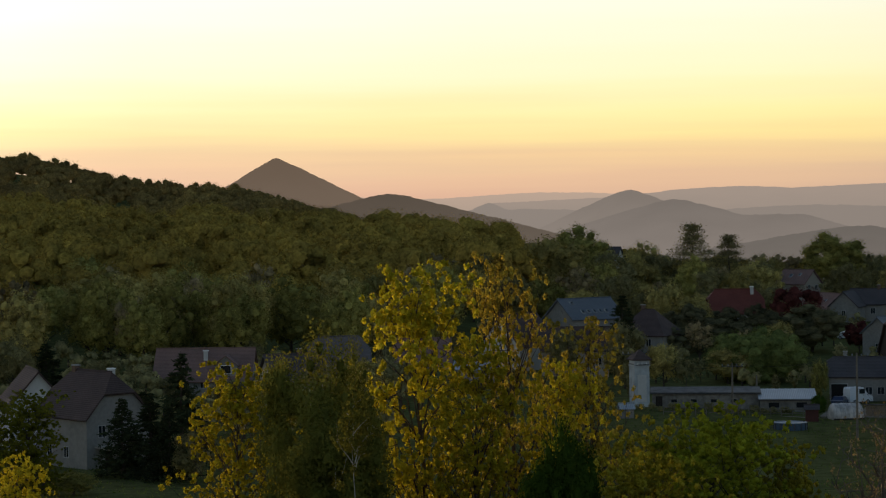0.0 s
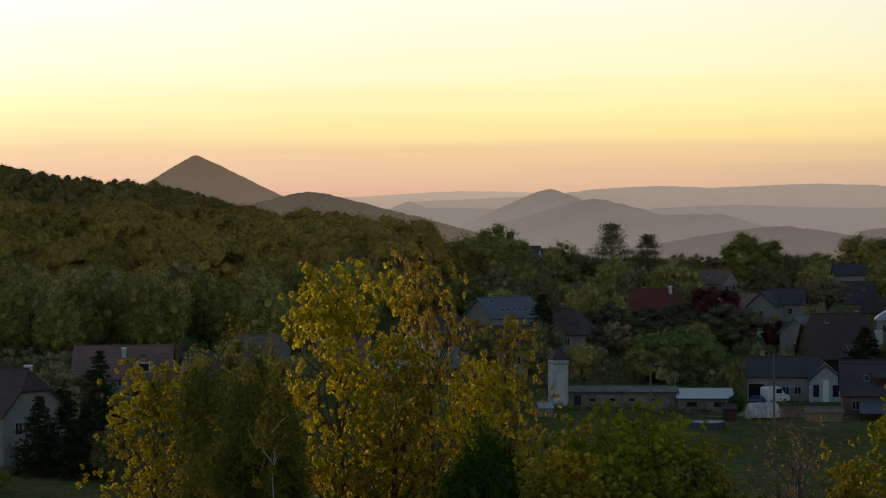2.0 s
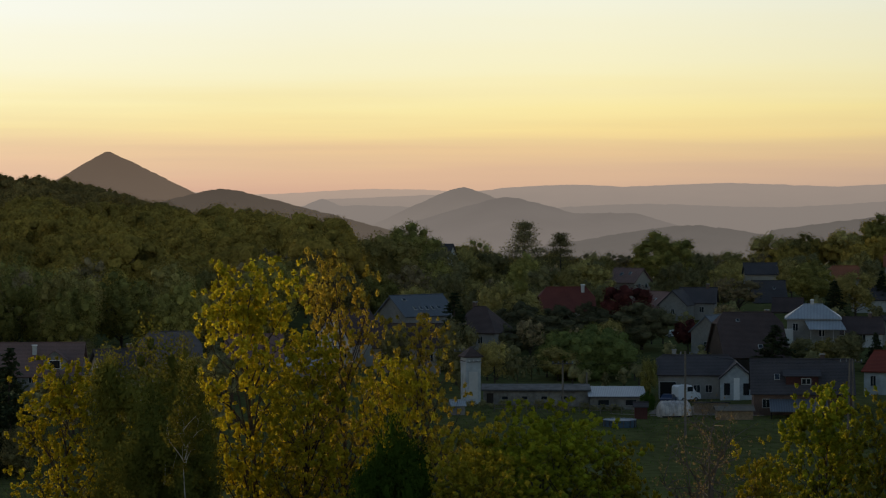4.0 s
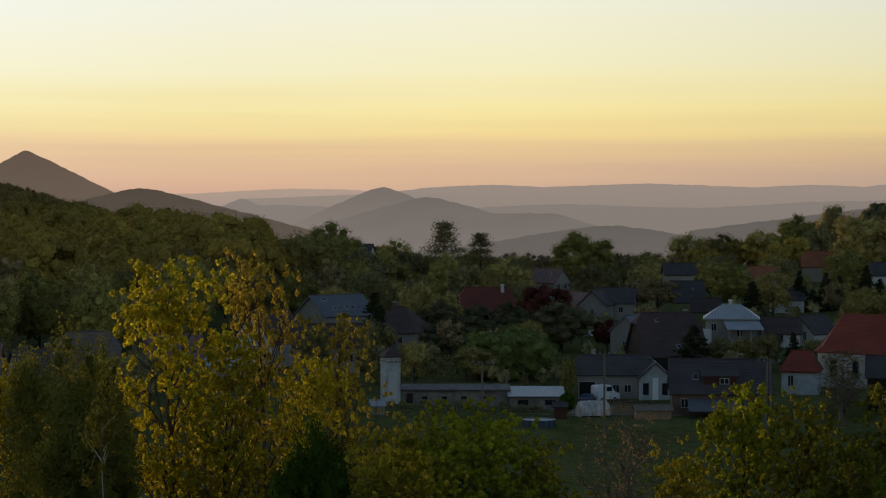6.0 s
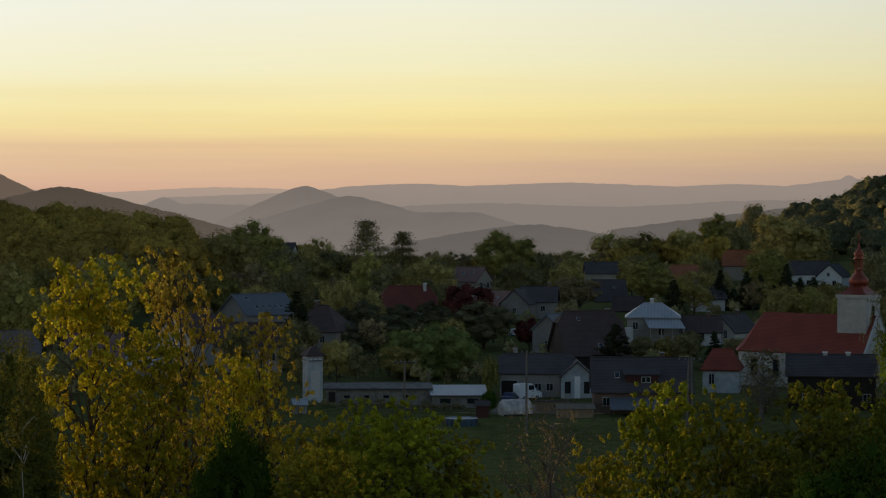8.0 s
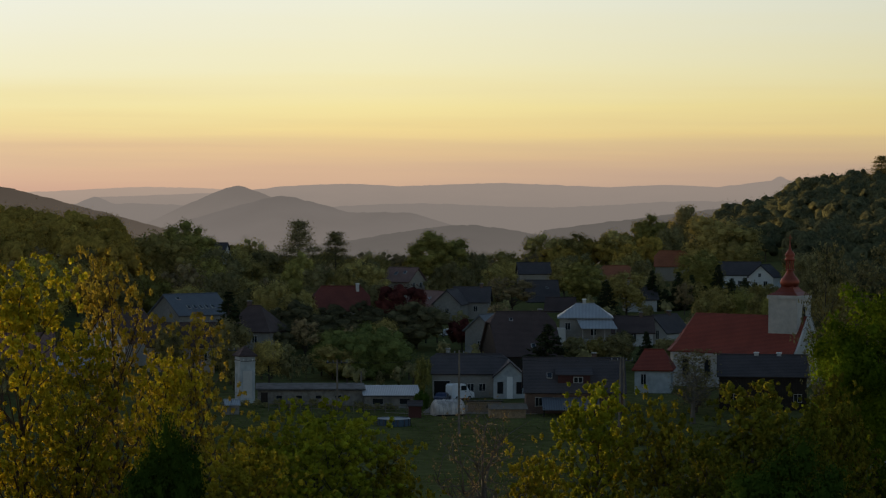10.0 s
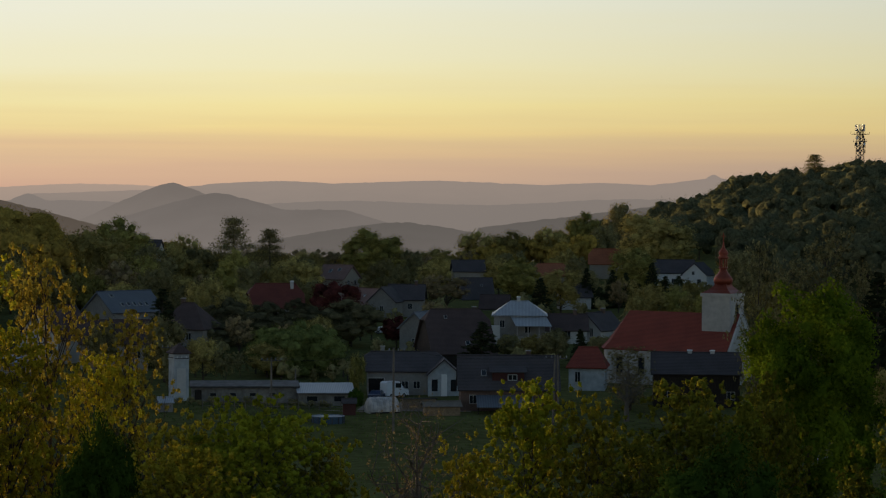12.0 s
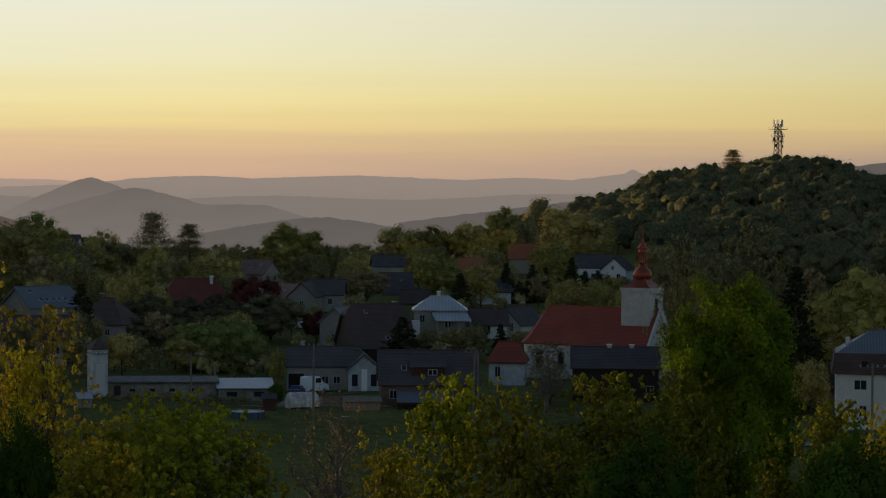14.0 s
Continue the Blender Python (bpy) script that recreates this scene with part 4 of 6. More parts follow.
house_b = place("house", -80.2, 351.0, 4, 14.5, 9, 2.8, 4.4, GREY_PL, TILE_PINK, "long low house under a faded reddish tiled roof", top=10.0, chimneys=[(0.2, -1.5, 1.3, WHITE)], windows=[("front", i * 2.6 - 5, 1, 1, 1.3) for i in range(5)])
dormer(house_b, 3.6, 2.9, 3.4, 3.2, 1.6, GREY_PL, TILE_PINK, 9)
place("house", -63.5, 334.0, 28, 8, 6.5, 3.0, 2.9, CREAM, SLATE, "small pale house with a dark ridged roof", top=10.2, windows=[("left", 0, 1, 1, 1.3), ("front", 1, 1, 1, 1.2)], chimneys=[(1, 0, 0.8, BRICK_W)])
place("barn", -64.4, 379.6, 12, 9.5, 8, 3.4, 3.6, GREY_PL, TILE_GREY, "grey barn with a broad weathered roof", top=10.1, category="barn", gable=0.5)
place("house", -52.1, 391.6, 10, 9, 8, 3.2, 3.8, CREAM, TILE_PINK, "village house with a reddish roof behind maples", top=9.0, windows=[("front", -2, 1, 1, 1.4), ("front", 2, 1, 1, 1.4)])
place("shed", -40.7, 369.8, 0, 6, 4, 2.2, 0.9, GREY_PL, TIN, "low shed with a pale tin roof", top=6.5, category="shed")
place("house", -36.4, 398.3, 62, 11, 8, 4.6, 5.0, WHITE, TILE_BROWN, "tall cream gabled house behind maple trees", top=12.8, windows=[("left", -1.8, 4.4, 1, 1.4), ("left", 1.8, 4.4, 1, 1.4), ("left", 0, 1.4, 1.1, 1.5), ("left", 2.4, 1.4, 1.1, 1.5), ("left", -2.4, 1.4, 1.1, 1.5)])
place("house", -26.2, 391.1, 6, 11.0, 7.5, 4.4, 3.4, CREAM, TILE_BROWN, "cream house with a row of windows", top=10.8, windows=[("front", i * 1.9 - 3.8, 1.8, 1, 1.5) for i in range(5)], skylights=[(-2.5, 0.5, 0.8, 0.9)])
place("house", -27.1, 431.1, 40, 11.4, 9, 5.4, 3.4, GREY_PL, SLATE_BLUE, "large house with a blue-grey roof and a row of skylights", top=14.0, skylights=[(i * 1.35 - 2.6, 0.3, 0.65, 1.0) for i in range(5)] + [(-3.6, 0.75, 0.9, 0.8)], windows=[("front", i * 2.4 - 3.6, 2.6, 1, 1.5) for i in range(4)])
place("house", -14.6, 414.7, -22, 9.0, 8.4, 5.0, 4.0, GREY_PL, TILE_BROWN, "square house with a brown hipped roof", top=12.6, gable=0.0, windows=[("front", -1.8, 2.8, 1, 1.4), ("front", 1.8, 2.8, 1, 1.4), ("right", 0, 2.8, 1, 1.4)], chimneys=[(-1.2, 0.3, 1.2, BRICK_W)])

# the transformer tower
tx_, ty_ = -13.6, 344.7
tower = thing("transformer_tower", pose(tx_, ty_, height(tx_, ty_), 0, 0, 22) @ Matrix.Diagonal((0.86, 0.86, 1, 1)), "white plastered electricity tower with a hipped brown roof", "tower")
HOUSES.append((math.degrees(math.atan2(tx_, ty_)), 345, 0.4, 3))
part("wall", Shape().box(-1.35, 1.35, -1.35, 1.35, -1.5, 7.2).box(-1.45, 1.45, -1.45, 1.45, 6.05, 6.2).box(-1.45, 1.45, -1.45, 1.45, -1.5, 0.5), COOL_WHITE, tower)
part("roof", Shape().sheet([[(-1.75, -1.75, 7.05), (1.75, -1.75, 7.05), (0, 0, 8.5)], [(1.75, -1.75, 7.05), (1.75, 1.75, 7.05), (0, 0, 8.5)], [(1.75, 1.75, 7.05), (-1.75, 1.75, 7.05), (0, 0, 8.5)], [(-1.75, 1.75, 7.05), (-1.75, -1.75, 7.05), (0, 0, 8.5)]], 0.15), TILE_BROWN, tower)
part("hatch", Shape().box(1.34, 1.40, -0.35, 0.35, 6.25, 6.9), DARK, tower)
part("recess", Shape().box(-0.8, 0.8, -1.40, -1.34, 0.8, 4.8), WHITE, tower)
brk = part("insulator_bracket", Shape().box(-1.5, -1.38, -1.2, 1.2, 6.3, 6.42).box(-1.2, 1.2, -1.55, -1.4, 6.2, 6.32), STEEL_DK, tower)
for i in range(3):
    part("insulator", Shape().lathe([(0.05, 6.32), (0.09, 6.38), (0.05, 6.44), (0.09, 6.50), (0.04, 6.58)], 8, -0.8 + 0.8 * i, -1.48), WHITE_PAINT, brk)

# the long low sheds on the meadow
def lean_shed(x, y, turn_z, L, W, low, rise, wall, roof, label, openings, doors=(), ribs=0):
    """A shed with one roof plane that falls to its front."""
    z = height(x, y)
    HOUSES.append((math.degrees(math.atan2(x, y)), math.hypot(x, y), math.degrees(0.5 * L / math.hypot(x, y)), z + low * 0.8))
    ob = thing("shed", pose(x, y, z, 0, 0, turn_z), label, "shed")
    l, w, hi = L / 2, W / 2, low + rise
    s = Shape()
    s.face((-l, -w, -1.5), (l, -w, -1.5), (l, -w, low), (-l, -w, low)).face((-l, w, -1.5), (-l, w, hi), (l, w, hi), (l, w, -1.5))
    for sg in (-1, 1):
        s.face((sg * l, -w, -1.5), (sg * l, w, -1.5), (sg * l, w, hi), (sg * l, -w, low))
    part("wall", s, wall, ob)
    k = rise / W
    r = part("roof", Shape().sheet([[(-l - 0.3, -w - 0.4, low - 0.4 * k + 0.14), (l + 0.3, -w - 0.4, low - 0.4 * k + 0.14), (l + 0.3, w + 0.2, hi + 0.2 * k + 0.14), (-l - 0.3, w + 0.2, hi + 0.2 * k + 0.14)]], 0.12), roof, ob)
    for i in range(ribs):
        xx = -l + L * (i + 0.5) / ribs
        part("sheet_rib", Shape().sheet([[(xx - 0.03, -w - 0.4, low - 0.4 * k + 0.19), (xx + 0.03, -w - 0.4, low - 0.4 * k + 0.19), (xx + 0.03, w + 0.2, hi + 0.2 * k + 0.19), (xx - 0.03, w + 0.2, hi + 0.2 * k + 0.19)]], 0.05), roof, r)
    for along, zz, ww, hh in openings:
        window(ob, "front", along, zz, ww, hh, L, W, 0, GREY_PL)
    for along, ww, hh in doors:
        part("door", Shape().box(along - ww / 2, along + ww / 2, -w - 0.05, -w + 0.03, 0, hh), TIMBER, ob)
    part("gutter", Shape().tube([(-l - 0.3, -w - 0.45, low - 0.35 * k), (l + 0.3, -w - 0.45, low - 0.35 * k - 0.04)], [0.07, 0.07], 6), STEEL_DK, ob)
    return ob


lean_shed(-4.0, 347.0, 1.5, 15.6, 5.5, 2.25, 0.35, GRIMY, FELT, "long low plastered outbuilding with a dark felt roof", [(i * 2.9 - 4.6, 0.8, 1.0, 0.6) for i in range(4)], [(-6.8, 1.0, 1.8)], 0)
lean_shed(7.9, 344.9, 1.5, 7.9, 5.8, 1.9, 0.9, GRIMY, TIN, "low shed with a pale corrugated sheet roof", [(-2.0, 0.6, 1.7, 0.9), (2.0, 0.6, 1.7, 0.9)], (), 9)

# the grey house with the white gable, its yard and vehicles
gx_, gy_ = 20.4, 361.4
# The open garage is a dark panel, its inner shade painted on.
grey = place("house", gx_, gy_, -2, 11.2, 8.5, 2.9, 2.5, GREY_PL, SLATE, "low grey house with a dark roof and an open garage", top=7.6, gable=0.75, doors=[("front", -4.2, 2.4, 2.5, DARK)], windows=[("front", 0.2, 0.9, 1.1, 1.2), ("front", 2.0, 0.9, 1.1, 1.2)], chimneys=[(-3.2, 0.3, 1.1, CONCRETE)])
wing = Shape()
wing.face((3.7, -6.3, -2), (8.6, -6.3, -2), (8.6, -6.3, 3.4), (6.15, -6.3, 5.4), (3.7, -6.3, 3.4))
wing.face((3.7, -6.3, -2), (3.7, -6.3, 3.4), (3.7, 0, 3.4), (3.7, 0, -2)).face((8.6, -6.3, -2), (8.6, 0, -2), (8.6, 0, 3.4), (8.6, -6.3, 3.4))
wing_ob = part("gable_wing", wing, COOL_WHITE, grey, "white plastered gable wing")
part("wing_roof", Shape().sheet([[(3.4, -6.7, 3.2), (6.15, -6.7, 5.65), (6.15, 1.0, 5.65), (3.4, 1.0, 3.2)], [(8.9, -6.7, 3.2), (8.9, 1.0, 3.2), (6.15, 1.0, 5.65), (6.15, -6.7, 5.65)]], 0.18), SLATE, wing_ob)
for a_ in (4.7, 7.6):
    part("window", Shape().box(a_ - 0.45, a_ + 0.45, -6.36, -6.28, 0.7, 2.5), GLASS, wing_ob)
part("door", Shape().box(5.7, 6.6, -6.37, -6.28, -0.2, 3.3, 0.02), WHITE_PAINT, wing_ob)


def vehicle(name, x, y, turn_z, L, W, H, paint, label, boxy):
    ob = thing(name, pose(x, y, height(x, y), 0, 0, turn_z), label, name)
    l, w = L / 2, W / 2
    outline = [(-l, 0.35), (-l, H * 0.92), (-l + 0.25, H), (l - 1.7, H), (l - 0.9, H * 0.56), (l - 0.1, H * 0.46), (l, 0.35)] if boxy else [(-l, 0.35), (-l + 0.05, H * 0.6), (-l + 0.5, H * 0.68), (-l + 1.0, H * 0.98), (l - 1.8, H), (l - 1.0, H * 0.66), (l - 0.1, H * 0.55), (l, 0.35)]
    s, n = Shape(), len(outline)
    side = [[(p, sg * (w if q < H * 0.7 else w - 0.12), q) for p, q in outline] for sg in (-1, 1)]
    s.face(*side[0][::-1]).face(*side[1])
    for i in range(n):
        j = (i + 1) % n
        s.face(side[0][i], side[0][j], side[1][j], side[1][i])
    part("body", s, paint, ob)
    part("windscreen", Shape().sheet([[(l - 1.66, -w + 0.2, H * 0.96), (l - 1.66, w - 0.2, H * 0.96), (l - 0.95, w - 0.12, H * 0.62), (l - 0.95, -w + 0.12, H * 0.62)]], 0.02), GLASS, ob)
    for sg in (-1, 1):
        part("side_window", Shape().box(l - 2.5, l - 1.5, sg * (w + 0.01) - 0.02, sg * (w + 0.01) + 0.02, H * 0.62, H * 0.9), GLASS, ob)
        part("headlight", Shape().box(l - 0.08, l + 0.02, sg * (w - 0.3) - 0.15, sg * (w - 0.3) + 0.15, H * 0.36, H * 0.44), WHITE_PAINT, ob)
        for wx in (-l + 0.85, l - 0.95):
            t = Shape().lathe([(0.20, -0.1), (0.33, -0.1), (0.33, 0.1), (0.20, 0.1)], 14)
            wheel = part("wheel", t, RUBBER, ob, m=pose(wx, sg * (w - 0.06), 0.33, 90))
            part("rim", Shape().lathe([(0.05, -0.11), (0.2, -0.11), (0.2, 0.11), (0.05, 0.11)], 10), STEEL, wheel)
    return ob


vehicle("van", 18.7, 354.5, 32, 4.1, 1.95, 2.5, VAN_WHITE, "white delivery van parked before the grey house", True)
vehicle("car", 15.9, 351.6, 75, 4.1, 1.75, 1.45, CAR_BLUE, "dark blue car parked beside the garage", False)
vehicle("car", 27.1, 436.2, 15, 4.2, 1.75, 1.5, VAN_WHITE, "white car parked among gardens", False)
vehicle("car", 22.0, 451.5, -20, 4.2, 1.75, 1.5, VAN_WHITE, "pale car parked by a hedge", False)

# the foil tunnel and the firewood yard
fx_, fy_ = 15.9, 333.6
tunnel = thing("foil_greenhouse", pose(fx_, fy_, height(fx_, fy_), 0, 0, 16) @ Matrix.Diagonal((0.68, 0.8, 0.95, 1)), "low arched greenhouse of milky foil on hoops", "greenhouse")
arc = [(2.0 * math.cos(q), 2.35 * math.sin(q) ** 0.8) for q in np.linspace(0, math.pi, 15)]
cover = Shape()
ends = [(-3.6, 0.45), (-3.45, 0.8), (-3.1, 0.96)] + [(-2.7 + 0.9 * j, 1.0 + 0.015 * (-1) ** j) for j in range(7)] + [(3.1, 0.9)]
for (x0, k0), (x1, k1) in zip(ends, ends[1:]):
    for (p, q), (p2, q2) in zip(arc, arc[1:]):
        cover.face((x0, p * k0, q * k0), (x1, p * k1, q * k1), (x1, p2 * k1, q2 * k1), (x0, p2 * k0, q2 * k0))
cover.face(*[(-3.6, p * 0.45, q * 0.45) for p, q in arc]).face(*[(3.1, p * 0.9, q * 0.9) for p, q in arc])
part("cover", cover, FILM, tunnel, smooth=True)
for j in range(7):
    part("hoop", Shape().tube([(-2.7 + 0.9 * j, p * 1.02, q * 1.02) for p, q in arc], [0.035] * 15, 5), STEEL, tunnel)
part("base_board", Shape().box(-3.4, 3.1, -2.08, -2.0, -0.4, 0.22).box(-3.4, 3.1, 2.0, 2.08, -0.4, 0.22), TIMBER, tunnel)
wx_, wy_ = 21.3, 337.3
pile = thing("firewood_pile", pose(wx_, wy_, height(wx_, wy_), 0, 0, 4), "long stack of cut firewood under boards", "firewood")
rng_ = np.random.default_rng(4)
log_meshes = [Shape().tube([(0, -0.45, 0), (0, 0.42 + 0.08 * k, 0)], [0.13, 0.125 - 0.008 * k], 6).mesh("log", LOGS) for k in range(3)]
for i in range(16):
    for j in range(6):
        part("log", log_meshes[int(rng_.integers(3))], LOGS, pile, m=pose(-2.4 + i * 0.31 + (j % 2) * 0.15, 0, 0.12 + j * 0.26))
part("cover_board", Shape().box(-2.7, 2.8, -0.6, 0.7, 1.62, 1.70), TIMBER, pile)

# the slate-roofed house with a dormer, brick wall and tin lean-to
dx_, dy_ = 34.4, 338.3
dark_h = place("house", dx_, dy_, -3, 14.0, 9.0, 3.2, 4.3, BRICK_W, SLATE, "brick house with a wide dark slate roof", top=8.6, windows=[("front", -5.2, 1.0, 1.1, 1.3), ("front", -2.8, 1.0, 1.1, 1.3), ("right", 0, 1, 1.1, 1.3)], chimneys=[(3.0, 0.4, 1.2, BRICK_W)], skylights=[(-3.6, 0.42, 0.8, 1.1)])
dmr = part("dormer", Shape().box(-2.4, 2.2, -3.6, 0.3, 3.6, 5.6), RED_PAINT, dark_h, "dark red boarded dormer")
part("dormer_roof", Shape().sheet([[(-2.8, -4.0, 5.55), (2.6, -4.0, 5.55), (2.6, 0.6, 6.9), (-2.8, 0.6, 6.9)]], 0.14), SLATE, dmr)
part("window", Shape().box(-0.2, 1.2, -3.68, -3.58, 4.3, 5.2), FRAME_PAINT, dmr)
part("pane", Shape().box(-0.08, 0.44, -3.7, -3.6, 4.4, 5.1).box(0.56, 1.08, -3.7, -3.6, 4.4, 5.1), GLASS, dmr)
lean = part("lean_to", Shape().sheet([[(-4.8, -9.6, 0.95), (3.4, -9.6, 0.95), (3.4, -4.5, 2.3), (-4.8, -4.5, 2.3)]], 0.1), SLATE_BLUE, dark_h)
for x_ in (-4.6, -1.7, 1.2, 3.2):
    part("post", Shape().box(x_ - 0.08, x_ + 0.08, -9.1, -8.94, -2.5, 1.15), TIMBER, lean)
part("flue", Shape().lathe([(0.28, 1.5), (0.28, 3.2), (0.4, 3.25), (0.4, 3.4), (0.1, 3.6)], 10, 2.8, -7.0), STEEL_DK, dark_h)

# the great dark barn roof behind
place("barn", 31.2, 396.7, 10, 10.6, 13, 1.6, 6.8, TIMBER, TILE_BROWN, "old barn under a huge dark tiled roof", top=12.5, category="barn", gable=0.75, skylights=[(0.9, 0.18, 0.8, 0.9), (-2, 0.8, 0.6, 0.7)], chimneys=[(3.5, 0.3, 0.8, BRICK_W)])
place("house", 27.4, 424.1, 60, 6.5, 6, 2.6, 2.6, GREY_PL, SLATE_BLUE, "little house with a dark gable and white base", top=10.7, windows=[("left", 0, 0.8, 1, 1.2)])

# the white house with two roofs and a veranda
vx_, vy_ = 45.8, 429.6
HOUSES.append((math.degrees(math.atan2(vx_, vy_)), 432, 0.65, height(vx_, vy_) + 2.5))
# White wall and posts take darker paints: their shade is put into colour.
villa = house("house", vx_, vy_, -6, 9.4, 8.5, 3.6, 2.2, GREY_PL, TIN, "white house with a pale hipped roof and a veranda", gable=0.0, hip_in=3.4, base=12.4 - 5.8,
              windows=[("front", -3.2, 1.3, 1, 1.4), ("right", 0, 1.2, 1, 1.4), ("front", 1.5, 0.3, 1.1, 1.5)], chimneys=[(-0.2, 0.2, 1.0, WHITE)])
ver = part("veranda_roof", Shape().sheet([[(-1.6, -4.3, 3.35), (4.9, -4.3, 3.35), (5.9, -7.2, 1.75), (-0.7, -7.2, 1.75)]], 0.12), TIN, villa)
for i in range(4):
    part("post", Shape().box(-0.5 + i * 2.0, -0.36 + i * 2.0, -7.0, -6.86, -1.6, 1.85), FRAME_PAINT, ver)
part("veranda_floor", Shape().box(-1.0, 5.8, -7.2, -4.3, -2.4, -0.3), CONCRETE, villa)
part("side_annex", Shape().box(-5.7, -3.6, -6.0, -4.26, -2.4, 1.7), WHITE, villa)

place("house", 54.3, 432.6, -3, 8.4, 7, 3.2, 2.6, WHITE, TILE_BROWN, "low white house with a brown roof", top=9.9, windows=[("front", 0.6, 1.1, 1.1, 1.5), ("front", 3, 1.1, 1.1, 1.4)], chimneys=[(2.2, 0, 0.9, BRICK_W)])
place("house", 61.4, 435.7, 50, 8, 6, 3.4, 2.9, WHITE, SLATE, "white gabled cottage with a slate roof", top=10.1, windows=[("left", -1, 1.4, 0.7, 1.6), ("left", 1, 1.4, 0.7, 1.6)], chimneys=[(1.5, 0, 0.8, BRICK_W)])

# the upper village
place("house", 0.7, 475.0, 6, 10.5, 9, 3.2, 4.4, CREAM, TILE_RUST, "house under a broad red tiled roof", top=13.8, gable=0.6, chimneys=[(3.3, -0.8, 1.4, WHITE)])
place("house", 15.9, 559.8, -38, 8, 7, 3.4, 3.0, CREAM, TILE_PINK, "gabled house with a brown roof and skylights", top=15.1, skylights=[(-1, 0.5, 0.9, 1.1), (1.4, 0.6, 0.8, 1.0)], windows=[("right", -1.4, 3.0, 0.9, 1.3), ("right", 1.4, 3.0, 0.9, 1.3)])
place("house", 20.4, 507.6, -58, 13, 7, 3, 3.2, CREAM, TILE_PINK, "long house with a faded pink roof", top=11.6, skylights=[(2, 0.5, 0.7, 0.8)])
place("house", 29.2, 504.2, -8, 7.4, 8, 3.6, 2.9, GREY_PL, SLATE, "grey plastered house with a slate roof", top=12.6, windows=[("front", 1, 1.5, 1.0, 1.3)], chimneys=[(2.0, 0, 0.9, BRICK_W)])
place("house", 24.5, 499.4, 70, 7, 6, 3.2, 2.8, GREY_PL, SLATE, "grey gabled side house", top=12.3, windows=[("left", 0, 1.5, 0.9, 1.2)])
place("house", 48.8, 557.9, 4, 7.4, 8, 3, 4.6, GREY_PL, SLATE, "house with a steep dark slate roof among trees", top=12.2, skylights=[(1.2, 0.6, 0.6, 0.7)])
place("house", 51.3, 609.8, 2, 8, 7, 3.3, 2.6, CREAM, SLATE, "cream house with a slate roof behind gardens", top=15.0, windows=[("front", -2, 1.2, 0.9, 1.2), ("front", 1.8, 1.2, 0.9, 1.2)])
place("house", 49.7, 517.6, -12, 6, 6, 2.7, 2.6, GREY_PL, TILE_BROWN, "small brown-roofed cottage among garden trees", top=9.8)
place("house", 71.4, 595.7, 12, 7.8, 7, 2.8, 2.8, CREAM, TILE_ORANGE, "house with a red tiled roof among trees", top=14.6, windows=[("front", -1.5, 1, 0.9, 1.2)], gable=0.7)
place("house", 91.9, 638.4, -8, 9, 8, 3.0, 3.8, CREAM, TILE_ORANGE, "house with an orange tiled roof at the wood's edge", top=17.5, gable=0.6)
place("house", 99.6, 576.5, -10, 10.5, 7, 2.7, 2.9, BRIGHT, SLATE, "long white cottage with a dark roof on the hillside", top=16.2, windows=[("front", i * 2.0 - 3.6, 0.9, 0.9, 1.1) for i in range(4)])
place("house", 104.7, 567.4, 62, 7, 6.2, 2.8, 2.7, BRIGHT, SLATE, "white gabled cottage on the hillside", top=15.8, windows=[("left", -1.3, 0.8, 0.8, 1.1), ("left", 1.2, 0.8, 1.0, 1.4), ("left", -0.3, 3.2, 0.7, 0.9)])
place("house", -35.8, 689.1, -20, 7, 6, 3.0, 3.2, WHITE, SLATE, "far white house half hidden in trees", top=18.4)
place("house", 67.1, 515.6, 5, 6.5, 6, 2.8, 2.6, WHITE, SLATE, "small house by the spruce row")

# the church
cx_, cy_ = 63.4, 368.6
cz_ = height(cx_, cy_)
HOUSES.append((math.degrees(math.atan2(cx_, cy_)) + 0.3, 372, 1.9, 5))
church = thing("church", pose(cx_, cy_, cz_, 0, 0, -37), "small baroque church with a red roof and a copper onion steeple", "church")
NZ = 5.2
ring_ = [(-10.2, -3.0), (-8.6, -5.0), (12.3, -5.0), (12.3, 5.0), (-8.6, 5.0), (-10.2, 3.0)]
nave = Shape()
for i in range(6):
    (p, q), (p2, q2) = ring_[i], ring_[(i + 1) % 6]
    nave.face((p, q, -1.5), (p2, q2, -1.5), (p2, q2, NZ), (p, q, NZ))
nave.face(*[(p, q, NZ) for p, q in ring_])
nave_ob = part("wall", nave, CHURCH_PL, church)
part("cornice", Shape().box(-8.7, 12.5, -5.25, -5.0, NZ - 0.5, NZ).box(-8.7, 12.4, -5.12, -5.0, NZ - 0.95, NZ - 0.8).box(-8.7, 12.5, 5.0, 5.25, NZ - 0.5, NZ), WHITE, nave_ob)
for i in range(6):
    part("pilaster", Shape().box(-8.5 + 3.9 * i, -7.9 + 3.9 * i, -5.1, -5.0, -1.5, NZ - 0.5), WHITE, nave_ob)
for i in range(5):
    xx = -6.3 + 3.9 * i
    wf = part("window", Shape().box(xx - 0.65, xx + 0.65, -5.09, -4.98, 1.2, 4.1, 0.05), CREAM, nave_ob)
    part("pane", Shape().box(xx - 0.5, xx + 0.5, -5.12, -5.0, 1.35, 3.9), GLASS, wf)
E1, R1, RZ = NZ - 0.05, NZ + 1.1, NZ + 5.9
roof_f = []
